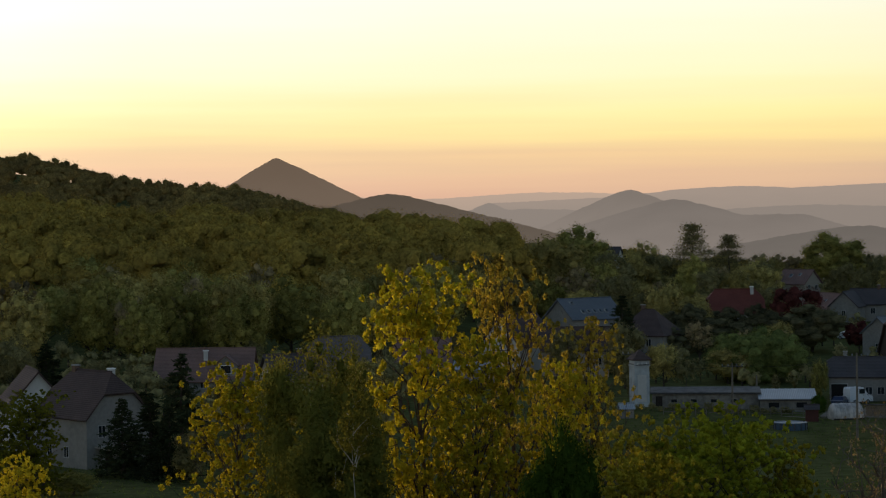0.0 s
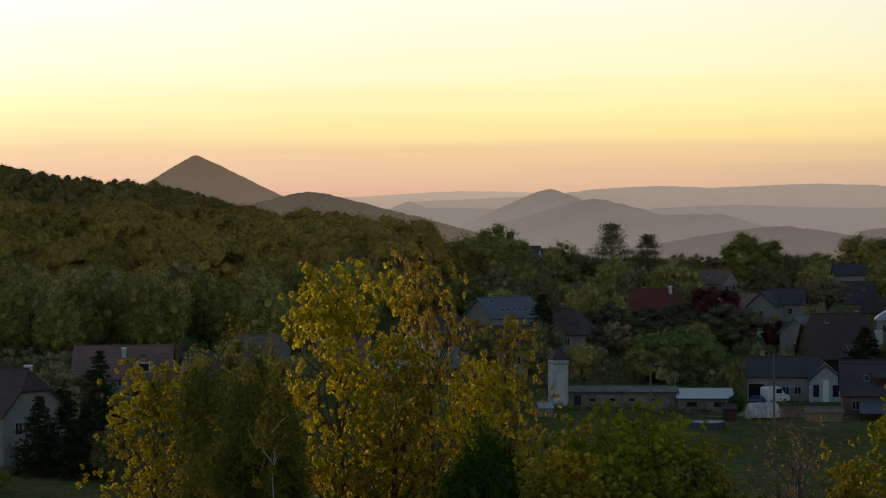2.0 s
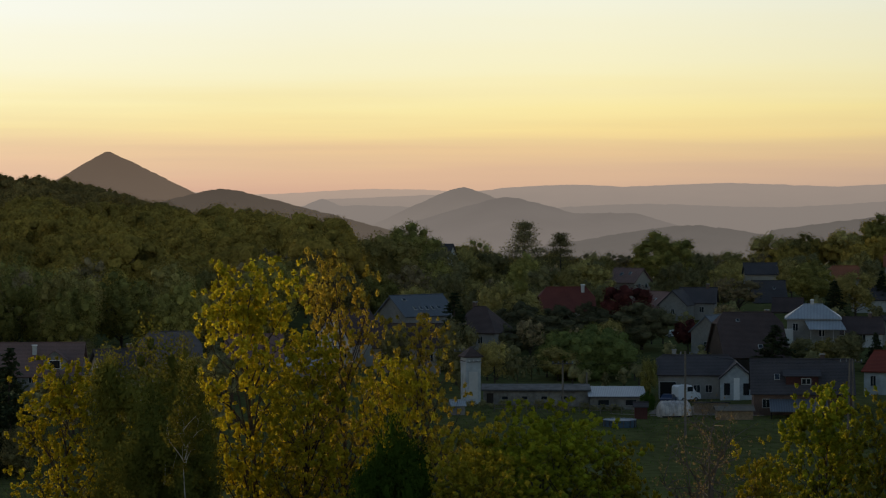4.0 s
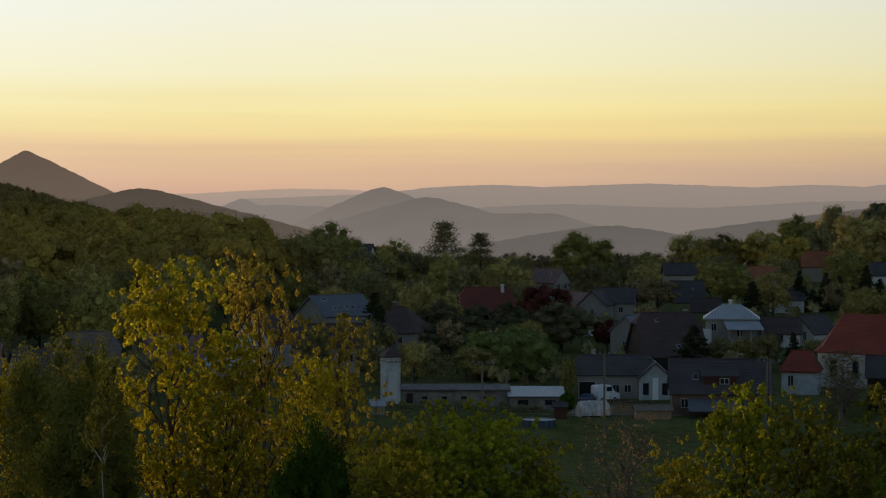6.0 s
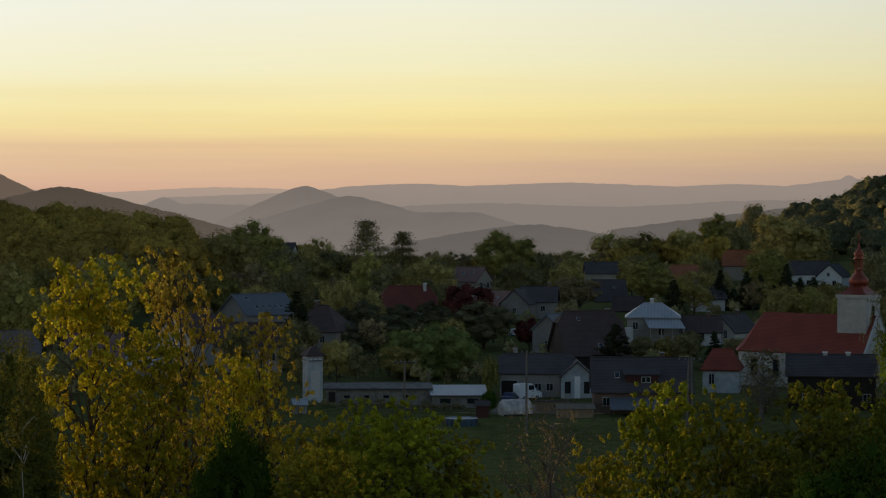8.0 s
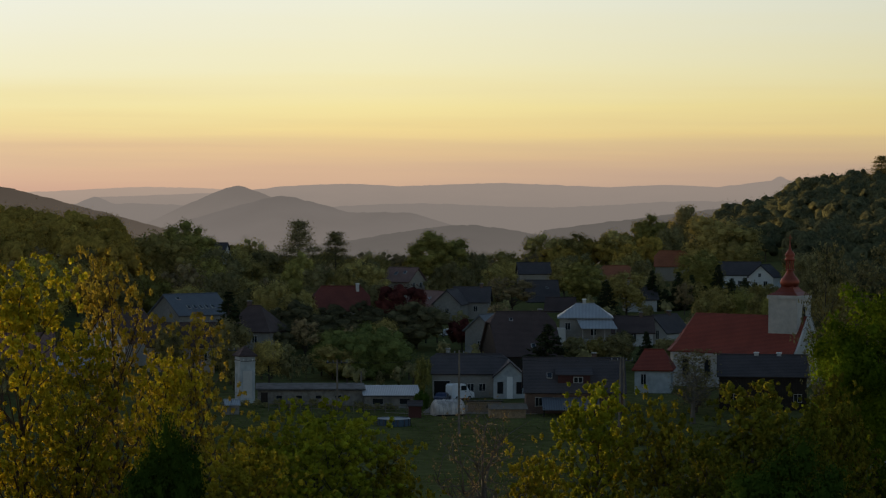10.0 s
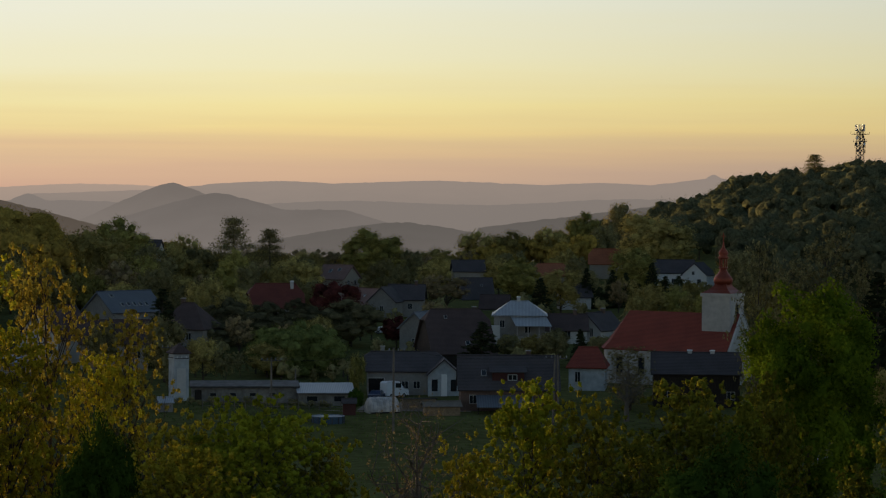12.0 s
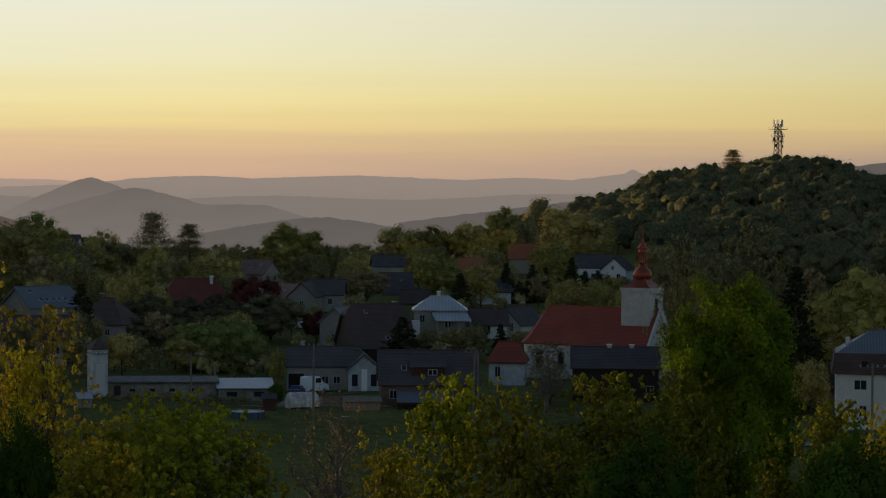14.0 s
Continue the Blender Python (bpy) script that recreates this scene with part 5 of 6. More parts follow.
for sg in (1, -1):
    roof_f.append([(-9.0, sg * 5.5, E1), (12.5, sg * 5.5, E1), (12.5, sg * 4.3, R1), (-8.4, sg * 4.3, R1)])
    roof_f.append([(-8.4, sg * 4.3, R1), (12.5, sg * 4.3, R1), (12.5, 0, RZ), (-7.2, 0, RZ)])
    roof_f.append([(-10.7, sg * 3.3, E1), (-9.0, sg * 5.5, E1), (-8.4, sg * 4.3, R1), (-9.8, sg * 2.6, R1)])
    roof_f.append([(-9.8, sg * 2.6, R1), (-8.4, sg * 4.3, R1), (-7.2, 0, RZ)])
roof_f.append([(-10.7, -3.3, E1), (-10.7, 3.3, E1), (-9.8, 2.6, R1), (-9.8, -2.6, R1)])
roof_f.append([(-9.8, -2.6, R1), (-9.8, 2.6, R1), (-7.2, 0, RZ)])
part("roof", Shape().sheet(roof_f, 0.2), TILE_RED, church)
# gable wall by the tower
part("west_gable", Shape().face((12.52, -5.4, NZ - 0.5), (12.52, 5.4, NZ - 0.5), (12.52, 0, RZ + 0.4)).face((12.9, -5.4, NZ - 0.5), (12.9, 0, RZ + 0.4), (12.9, 5.4, NZ - 0.5))
     .face((12.52, -5.4, NZ - 0.5), (12.52, 0, RZ + 0.4), (12.9, 0, RZ + 0.4), (12.9, -5.4, NZ - 0.5)).box(12.52, 12.9, -5.4, 5.4, -1.5, NZ - 0.5), WHITE, church)
TW = 2.45
TX, TZ = 9.35, 17.0 - cz_
steeple = part("tower", Shape().box(TX - TW, TX + TW, -TW, TW, NZ, TZ).box(TX - TW - 0.2, TX + TW + 0.2, -TW - 0.2, TW + 0.2, TZ - 0.55, TZ), CHURCH_PL, church)
for i, m_ in enumerate((pose(TX, -TW, TZ - 4.2), pose(TX + TW, 0, TZ - 4.2, 0, 0, 90), pose(TX - TW, 0, TZ - 4.2, 0, 0, -90))):
    if i:
        part("sound_window", Shape().box(-0.5, 0.5, -0.03, 0.04, 0, 2.4), DARK, steeple, m=m_)
CY = 0.0
DZ = TZ
dome = Shape()
dome.lathe([(3.75, DZ - 0.05), (3.3, DZ + 0.15), (2.4, DZ + 0.5), (1.7, DZ + 1.0), (1.3, DZ + 1.5)], 4, TX, CY)
for i in range(len(dome.v)):
    a = Vector((dome.v[i][0] - TX, dome.v[i][1] - CY, 0))
    a.rotate(Euler((0, 0, math.pi / 4)))
    dome.v[i] = (TX + a.x, CY + a.y, dome.v[i][2])
part("skirt_roof", dome, COPPER, steeple)
part("onion", Shape().lathe([(1.15, DZ + 1.24), (1.45, DZ + 1.58), (1.55, DZ + 1.95), (1.45, DZ + 2.37), (1.1, DZ + 2.78), (0.75, DZ + 3.20), (0.55, DZ + 3.61), (0.5, DZ + 3.90)], 20, TX, CY), COPPER, steeple, smooth=True)
lan = part("lantern", Shape().lathe([(0.8, DZ + 3.82), (0.8, DZ + 3.98), (0.62, DZ + 4.03)], 8, TX, CY), COPPER, steeple)
for i in range(8):
    q = 2 * math.pi * i / 8
    part("column", Shape().tube([(TX + 0.56 * math.cos(q), CY + 0.56 * math.sin(q), DZ + 3.98), (TX + 0.56 * math.cos(q), CY + 0.56 * math.sin(q), DZ + 5.48)], [0.11, 0.11], 5), COPPER, lan)
part("small_onion", Shape().lathe([(0.82, DZ + 5.39), (0.86, DZ + 5.60), (0.6, DZ + 5.81), (0.75, DZ + 6.14), (0.75, DZ + 6.39), (0.45, DZ + 6.81), (0.22, DZ + 7.14), (0.12, DZ + 7.64), (0.06, DZ + 8.22)], 16, TX, CY), COPPER, lan, smooth=True)
part("cross", Shape().box(TX - 0.05, TX + 0.05, CY - 0.05, CY + 0.05, DZ + 8.13, DZ + 9.46).box(TX - 0.42, TX + 0.42, CY - 0.05, CY + 0.05, DZ + 8.88, DZ + 8.98).lathe([(0.02, DZ + 8.13), (0.2, DZ + 8.26), (0.02, DZ + 8.42)], 8, TX, CY), COPPER, lan)

place("sacristy", 49.4, 361.8, -12, 5.6, 6, 4.4, 2.6, COOL_WHITE, TILE_RED, "pale sacristy annex with a red tiled roof", top=8.3, category="annex", gable=0.0, hip_in=1.7, windows=[("front", -1.4, 1.2, 0.9, 1.7)])
lx_, ly_ = 62.3, 339.3
place("barn", lx_, ly_, -9, 12.6, 7, 3.3, 2.7, TIMBER, SLATE, "black timber barn with a dark roof before the church", top=9.0, category="barn", windows=[("front", -4.2, 1.2, 1.7, 1.2), ("front", 5.0, 1.2, 1.2, 1.2)], chimneys=[(-0.9, 0.1, 0.5, WHITE), (2.4, 0.1, 0.5, WHITE)], gable=1.0, over=0.35)

# the white house by the road
rx_, ry_ = 82.0, 269.8
MZ = 11.0 - 5.3
HOUSES.append((math.degrees(math.atan2(rx_, ry_)), 282, 1.2, MZ + 3))
manor = house("house", rx_, ry_, -15, 11.5, 9, 7.4, 2.5, WHITE, SLATE_BLUE, "big white house with a grey-blue and brown mansard roof", gable=0.0, hip_in=4.2, over=0.1, base=MZ,
              windows=[("front", -2.9, 3.3, 1.5, 1.2), ("front", 1.1, 3.3, 1.5, 1.2), ("front", 4.2, 3.3, 1.3, 1.2), ("front", -2.6, 0.2, 0.9, 1.3), ("front", 1.0, 0.0, 1.0, 1.6), ("left", 0, 3.3, 1.2, 1.2)])
skirt = part("mansard_skirt", Shape().sheet([[(-6.3, -5.05, 5.2), (6.3, -5.05, 5.2), (5.9, -4.65, 7.62), (-5.9, -4.65, 7.62)], [(-6.3, -5.05, 5.2), (-5.9, -4.65, 7.62), (-5.9, 4.65, 7.62), (-6.3, 5.05, 5.2)],
                                            [(6.3, -5.05, 5.2), (6.3, 5.05, 5.2), (5.9, 4.65, 7.62), (5.9, -4.65, 7.62)]], 0.12), TILE_BROWN, manor)
for a_ in (-2.4, 1.9):
    part("dormer_window", Shape().box(a_ - 0.35, a_ + 0.35, -5.0, -4.5, 6.0, 6.7), GLASS, skirt)
part("chimney", Shape().box(-4.6, -4.1, -1.0, -0.5, 7.4, 9.3), WHITE, manor)
place("house", 95.0, 321.2, 10, 8, 8, 4.5, 3.2, TIMBER, SLATE, "dark roofed house among trees behind", top=14.4, gable=0.0)

# ---- meadow: pool, poles, path, fence ----
px_, py_ = 7.75, 318.6
pool = thing("garden_pool", pose(px_, py_, height(px_, py_) - 0.12), "round above-ground pool with a blue-grey cover", "pool")
R_ = 2.2
part("wall", Shape().lathe([(R_, -0.3), (R_, 1.0), (R_ - 0.05, 1.0), (R_ - 0.05, -0.3)], 36), POOL_BLUE, pool, smooth=False)
part("rim", Shape().lathe([(R_ + 0.06, 0.98), (R_ + 0.06, 1.06), (R_ - 0.14, 1.06), (R_ - 0.14, 0.98)], 36), POOL_COVER, pool)
part("cover", Shape().lathe([(R_ - 0.16, 0.90), (R_ - 0.16, 0.985), (0.01, 0.985)], 36), POOL_COVER, pool)
for i in range(14):
    q = 2 * math.pi * i / 14
    part("post", Shape().box(-0.05, 0.05, -0.05, 0.05, -0.3, 1.0), STEEL_DK, pool, m=pose((R_ + 0.05) * math.cos(q), (R_ + 0.05) * math.sin(q), 0, 0, 0, math.degrees(q)))


def power_pole(x, y, top, arms, label, double=False, turn_z=0.0):
    z = height(x, y)
    ob = thing("power_pole", pose(x, y, z, 0, 0, turn_z), label, "power pole", "power poles")
    h = top - z
    for off in ((-0.35, 0.35) if double else (0.0,)):
        part("pole", Shape().tube([(off * 1.2, 0, -1), (off * 0.5, 0, h)], [0.17, 0.12], 8), POLE_WOOD, ob)
    for i in range(arms):
        w = 1.5 - 0.4 * i
        a = part("crossarm", Shape().box(-w, w, -0.06, 0.06, h - 0.5 - 0.8 * i, h - 0.38 - 0.8 * i), STEEL_DK, ob)
        for q in (-w + 0.1, -w * 0.4, w * 0.4, w - 0.1):
            part("insulator", Shape().lathe([(0.04, 0), (0.09, 0.08), (0.05, 0.14), (0.09, 0.2), (0.03, 0.3)], 7, q, 0), STEEL, a, m=pose(0, 0, h - 0.38 - 0.8 * i))
    return ob


power_pole(-0.0, 338.0, 8.5, 1, "weathered wooden power pole with one crossarm")
power_pole(3.6, 350.0, 5.9, 0, "short wooden post by the sheds")
power_pole(16.1, 307.6, 11.9, 1, "tall thin wooden power pole")
power_pole(38.7, 315.6, 10.4, 1, "weathered double wooden power pole with a crossarm", True)
power_pole(75.8, 253.9, 13.0, 1, "slim power pole before the white house")
power_pole(-14.9, 351.7, 9.4, 1, "wooden pole beside the transformer tower")


def wires(name_label, a, b, sag=0.9):
    """Three wires hung between two pole tops."""
    ob = thing("power_line", pose(0, 0, 0), name_label, "power line", "power lines")
    a, b = Vector(a), Vector(b)
    side = (b - a).cross(Vector((0, 0, 1))).normalized()
    for k in (-1, 0, 1):
        pts = []
        for i in range(13):
            u = i / 12
            p = a.lerp(b, u) + side * 1.1 * k
            pts.append((p.x, p.y, p.z - sag * 4 * u * (1 - u)))
        part("wire", Shape().tube(pts, [0.010] * 13, 4), RUBBER, ob)


P1, P2, P3, P4 = (-0.0, 338.0, 8.4), (16.1, 307.6, 11.8), (38.7, 315.6, 10.3), (-13.6, 344.7, 8.4)
wires("three thin wires from the tower to a pole", P4, P1)
wires("three thin wires above the meadow", P1, P2)
wires("three thin wires past the slate-roofed house", P2, P3)


def ribbon(name, a, b, width, mat, label, lift=0.05, bend=0.0):
    """A path or road laid on the ground from a to b."""
    s, n = Shape(), 24
    a, b = Vector((*a, 0)), Vector((*b, 0))
    side = (b - a).normalized().cross(Vector((0, 0, 1))) * width / 2
    for i in range(n + 1):
        p = a.lerp(b, i / n) + side * bend * math.sin(math.pi * i / n)
        for q in (p - side, p + side):
            s.v.append((q.x, q.y, height(q.x, q.y) + lift))
    for i in range(n):
        s.f.append((2 * i, 2 * i + 1, 2 * i + 3, 2 * i + 2))
    return tagged(new(name, s.mesh(name, mat)), label, name, kind="structure")


ribbon("road", (58.6, 248.2), (80.5, 249.3), 4.0, ASPHALT, "narrow pale asphalt village road", 0.12)
ribbon("path", (5.0, 338.0), (14.6, 333.7), 1.2, DIRT, "trodden earth path across the meadow", 0.07, 1.5)
ribbon("yard", (13.3, 341.7), (29.6, 338.7), 12.0, DIRT, "bare earth farmyard", 0.10)


def fence(x0, y0, x1, y1, n, label):
    ob = thing("fence", pose(x0, y0, height(x0, y0)), label, "fence")
    for i in range(n + 1):
        x, y = x0 + (x1 - x0) * i / n, y0 + (y1 - y0) * i / n
        part("post", Shape().box(-0.05, 0.05, -0.05, 0.05, -0.3, 1.3), POLE_WOOD, ob, m=pose(x - x0, y - y0, height(x, y) - height(x0, y0)))
    for h in (0.5, 1.1):
        part("rail", Shape().tube([(((x1 - x0) * i / n), ((y1 - y0) * i / n), height(x0 + (x1 - x0) * i / n, y0 + (y1 - y0) * i / n) - height(x0, y0) + h) for i in range(n + 1)], [0.04] * (n + 1), 4), POLE_WOOD, ob)


fence(-9.8, 333.9, 11.5, 335.8, 14, "weathered wooden rail fence along the sheds")
place("shed", 11.0, 329.8, 0, 1.8, 1.6, 1.7, 0.5, RED_PAINT, SLATE, "small dark red garden hut", category="hut", over=0.2, thick=0.1)
place("shed", 24.1, 330.1, 3, 5.0, 3.0, 1.3, 0.5, LOGS, POLE_WOOD, "low board-covered stack of old timber", category="shed", over=0.3, thick=0.1)
place("shed", -14.9, 329.7, 10, 1.9, 2.4, 1.3, 0.6, GRIMY, TIN, "little shed beside the transformer tower", category="shed", over=0.2, thick=0.1)

# ---- the transmitter mast on the wooded hill ----
mx_, my_ = 284.1, 1114.4
mz_ = height(mx_, my_)
MH = 67.8 - mz_
mast = thing("radio_mast", pose(mx_, my_, mz_, 0, 0, 20), "steel lattice radio mast with dishes and platforms", "radio mast")
MB, MT = 1.8, 1.0


def mast_w(z):
    return MB + (MT - MB) * z / MH


for sx in (-1, 1):
    for sy in (-1, 1):
        part("leg", Shape().tube([(sx * MB, sy * MB, -1), (sx * MT, sy * MT, MH * 0.93)], [0.22, 0.16], 6), STEEL_DK, mast)
for i in range(12):
    z0, z1 = MH * 0.93 * i / 12, MH * 0.93 * (i + 1) / 12
    a, b = mast_w(z0), mast_w(z1)
    br = Shape()
    for p, q, p2, q2 in ((-1, -1, 1, -1), (1, -1, 1, 1), (1, 1, -1, 1), (-1, 1, -1, -1)):
        br.tube([(p * a, q * a, z0), (p2 * b, q2 * b, z1)], [0.09, 0.09], 4).tube([(p2 * a, q2 * a, z0), (p * b, q * b, z1)], [0.09, 0.09], 4).tube([(p * b, q * b, z1), (p2 * b, q2 * b, z1)], [0.09, 0.09], 4)
    part("brace", br, STEEL_DK, mast)
for zz, ww in ((0.72, 2.3), (0.84, 3.2), (0.62, 1.9)):
    plat = part("platform", Shape().box(-ww, ww, -ww, ww, MH * zz, MH * zz + 0.25), STEEL_DK, mast)
    rail = Shape()
    for p, q in ((-1, -1), (1, -1), (1, 1), (-1, 1), (0, -1), (0, 1), (-1, 0), (1, 0)):
        rail.tube([(p * ww, q * ww, MH * zz), (p * ww, q * ww, MH * zz + 1.3)], [0.07, 0.07], 4)
    part("railing", rail, STEEL_DK, plat)
for i in range(8):
    q = 2 * math.pi * i / 8
    part("antenna", Shape().box(-0.22, 0.22, -0.15, 0.15, MH * 0.89, MH * 1.0), WHITE_PAINT if i % 2 else STEEL, mast, m=pose(2.2 * math.cos(q), 2.2 * math.sin(q), 0, 0, 0, math.degrees(q)))
for i, (zz, q, rr) in enumerate(((0.79, 200, 0.9), (0.75, 330, 1.0), (0.68, 190, 1.1), (0.69, 300, 0.9), (0.66, 10, 0.9), (0.58, 215, 0.8), (0.80, 20, 0.8), (0.57, 340, 0.9))):
    part("dish", Shape().lathe([(0.1, -0.3), (rr * 0.9, -0.05), (rr, 0.3), (rr * 0.92, 0.3), (0.1, -0.1)], 14), WHITE_PAINT if i % 3 == 0 else STEEL_DK, mast, m=pose(2.2 * math.cos(radians(q)), 2.2 * math.sin(radians(q)), MH * zz, 0, 90, q))

# ---- trees on the hillside below the lookout ----
tree("maple", -14.8, 111.0, 29.2, 6.9)
tree("maple", -11.9, 107.3, 25.7, 5.2)
tree("rust_maple", -11.1, 117.5, 29.4, 5.4)
tree("rust_maple", -7.1, 113.8, 26.4, 5.2)
tree("maple", -7.9, 107.7, 24.6, 4.4)
tree("maple", -22.3, 103.6, 24.9, 5.5)
tree("birch", -18.3, 100.4, 25.7, 4.7)
tree("birch", -16.5, 102.3, 25.0, 2.6)
tree("birch", -16.7, 97.2, 23.1, 4.6)
tree("birchlet", -14.6, 90.0, 25.0, 2.0)
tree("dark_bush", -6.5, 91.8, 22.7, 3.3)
tree("shoots", -1.0, 96.0, 23.8, 5.1)
tree("lime_bush", -2.9, 99.0, 22.7, 4.1)
tree("lime_bush", -4.2, 99.9, 22.8, 4.8)
tree("lime_bush", 2.1, 94.0, 22.5, 4.3)
tree("maple", -29.6, 93.4, 21.7, 3.8)
tree("bare", 7.1, 111.8, 22.6, 5.8)
tree("shoots", 11.1, 99.4, 24.1, 5.4)
tree("lime_bush", 13.6, 97.1, 23.9, 4.7)
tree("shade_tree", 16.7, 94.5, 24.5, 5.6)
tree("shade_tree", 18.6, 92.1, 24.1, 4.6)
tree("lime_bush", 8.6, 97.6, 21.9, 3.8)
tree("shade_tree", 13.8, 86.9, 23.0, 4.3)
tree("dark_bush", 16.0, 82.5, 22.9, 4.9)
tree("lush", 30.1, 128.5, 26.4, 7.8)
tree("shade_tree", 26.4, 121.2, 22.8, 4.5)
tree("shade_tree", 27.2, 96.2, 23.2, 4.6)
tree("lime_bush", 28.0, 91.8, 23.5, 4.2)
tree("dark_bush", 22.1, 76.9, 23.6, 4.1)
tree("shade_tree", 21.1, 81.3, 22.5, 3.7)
tree("shoots", -0.1, 92.0, 23.4, 5.6)
tree("lime_bush", -3.4, 89.9, 22.6, 4.8)
tree("dark_bush", -6.6, 87.8, 22.4, 3.2)

# ---- trees round the houses ----
tree("spruce", -59.5, 248.0, 16.6, 6.2)
tree("spruce", -64.4, 241.6, 12.0, 5.1)
tree("spruce", -63.5, 250.1, 11.9, 5.6)
tree("shade_tree", -66.4, 215.0, 14.7, 7.1)
tree("shade_tree", -71.4, 218.6, 13.9, 6.7)
tree("spruce", -58.4, 237.9, 11.4, 4.7)
tree("wood_dark", -54.6, 233.7, 9.1, 5.2)
tree("wood_dark", -78.5, 320.5, 8.0, 5.6)
tree("wood_dark", -68.9, 317.6, 7.8, 6.3)
tree("wood", -63.3, 313.7, 8.4, 5.4)
tree("wood_dark", -58.3, 324.8, 9.0, 7.2)
tree("wood", -54.3, 340.7, 8.7, 7.5)
tree("wood_dark", -79.8, 309.9, 7.1, 5.4)
tree("wood_dark", -50.9, 346.3, 8.3, 6.8)
tree("wood_lime", -63.8, 221.0, 6.2, 5.0)
tree("spruce", -18.3, 393.6, 16.7, 7.2)
tree("wood_dark", -16.7, 369.6, 12.5, 7.6)
tree("wood", -10.9, 371.8, 9.1, 5.4)
tree("wood_dark", -27.6, 384.0, 11.0, 5.6)
tree("willow", 4.4, 385.0, 10.5, 16.3)
tree("wood", -0.7, 380.0, 7.7, 7.4)
tree("wood_lime", 13.1, 355.8, 7.7, 2.8)
tree("dark_bush", 12.1, 334.8, 4.1, 2.3)
tree("wood_dark", 41.6, 408.0, 7.6, 5.2)
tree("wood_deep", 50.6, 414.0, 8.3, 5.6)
tree("wood_dark", 46.6, 411.0, 6.9, 4.8)
tree("copper", 12.1, 451.8, 15.1, 10.4)
tree("pine", 253.8, 1080.6, 52.3, 12.4)
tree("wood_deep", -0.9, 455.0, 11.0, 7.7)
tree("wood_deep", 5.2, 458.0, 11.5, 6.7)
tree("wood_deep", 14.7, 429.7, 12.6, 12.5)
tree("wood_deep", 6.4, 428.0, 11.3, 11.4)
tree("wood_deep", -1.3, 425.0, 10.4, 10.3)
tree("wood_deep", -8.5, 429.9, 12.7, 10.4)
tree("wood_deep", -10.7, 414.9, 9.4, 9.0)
tree("copper", 22.9, 427.4, 9.8, 5.7)
tree("spruce", 34.3, 378.5, 11.9, 7.8)
tree("wood", 44.6, 397.5, 8.1, 5.3)
tree("spruce", 52.1, 391.5, 9.9, 3.8)
tree("wood_dark", 47.7, 395.1, 8.9, 5.8)
tree("wood_dark", 57.3, 390.8, 8.5, 5.7)
tree("spruce", 57.4, 496.7, 14.8, 5.4)
tree("wood", 62.2, 501.1, 15.9, 9.2)
tree("dome", 56.8, 537.0, 17.3, 11.1)
tree("wood_brown", 39.0, 518.5, 14.2, 11.3)
tree("dome", 25.9, 599.4, 22.7, 16.3)
tree("wood_dark", 31.5, 604.2, 18.2, 7.3)
tree("pine", -9.2, 559.9, 26.2, 10.8)
tree("pine", -0.5, 555.0, 23.7, 8.6)
tree("dome", -8.4, 529.9, 19.1, 9.0)
tree("dome", -35.7, 558.9, 25.3, 16.3)
tree("wood", -40.7, 538.5, 23.2, 15.7)
tree("wood", -21.5, 569.6, 21.5, 9.7)
tree("wood_dark", -26.8, 539.3, 20.0, 11.8)
tree("wood_dark", -17.2, 559.7, 19.0, 10.8)
tree("wood_lime", -28.3, 499.2, 18.5, 10.9)
tree("wood_dark", -3.5, 510.0, 17.1, 9.9)
tree("wood_brown", 8.9, 659.9, 16.8, 11.2)
tree("wood_brown", 14.7, 669.8, 16.3, 11.4)
tree("wood", 44.9, 638.4, 17.2, 12.4)
tree("wood_brown", 39.0, 618.8, 15.7, 9.0)
tree("wood", 59.2, 677.4, 21.3, 13.2)
tree("wood", 70.0, 686.4, 21.3, 13.4)
tree("wood", 81.6, 685.2, 22.4, 11.7)
tree("dome", 92.9, 693.8, 26.4, 13.6)
tree("wood_dark", 97.3, 683.1, 23.5, 10.0)
tree("wood_dark", 115.6, 771.4, 29.6, 11.3)
tree("wood", 101.7, 631.9, 27.0, 17.0)
tree("wood", 106.2, 621.0, 25.2, 16.8)
tree("wood_lime", 85.8, 553.4, 19.7, 12.2)
tree("sparse", 64.9, 308.2, 26.2, 6.5)
tree("sparse", 77.7, 320.7, 28.4, 12.0)
tree("sparse", 71.7, 317.0, 23.6, 7.9)
tree("spruce", 79.0, 299.8, 23.2, 8.9)
tree("sparse", 79.3, 307.9, 23.8, 5.4)
tree("dome", 94.0, 316.3, 20.9, 13.6)
tree("dome", 92.8, 332.3, 17.5, 9.2)
tree("wood_dark", 91.8, 337.7, 13.9, 7.6)
tree("sparse", 51.8, 334.0, 10.3, 7.8)
tree("bare", 49.4, 321.2, 8.9, 7.1)
tree("wood", 78.4, 289.6, 10.7, 5.1)
for i_ in range(16):
    hx_, hy_ = -13.2 + 1.45 * i_, 338.5 + 0.5 * math.sin(i_ * 1.7)
    tree("bush", hx_, hy_, height(hx_, hy_) + 1.1 + 0.5 * math.sin(i_ * 2.9), 2.0, "low overgrown hedge bush before the sheds", "hedge before the sheds")
for i_ in range(9):
    a_ = radians(7.4 + 0.32 * i_)
    tree("spruce", 520 * math.sin(a_), 520 * math.cos(a_), height(520 * math.sin(a_), 520 * math.cos(a_)) + 7.5 + 2.5 * math.sin(i_ * 2.3), 4.6, group="row of young spruces")


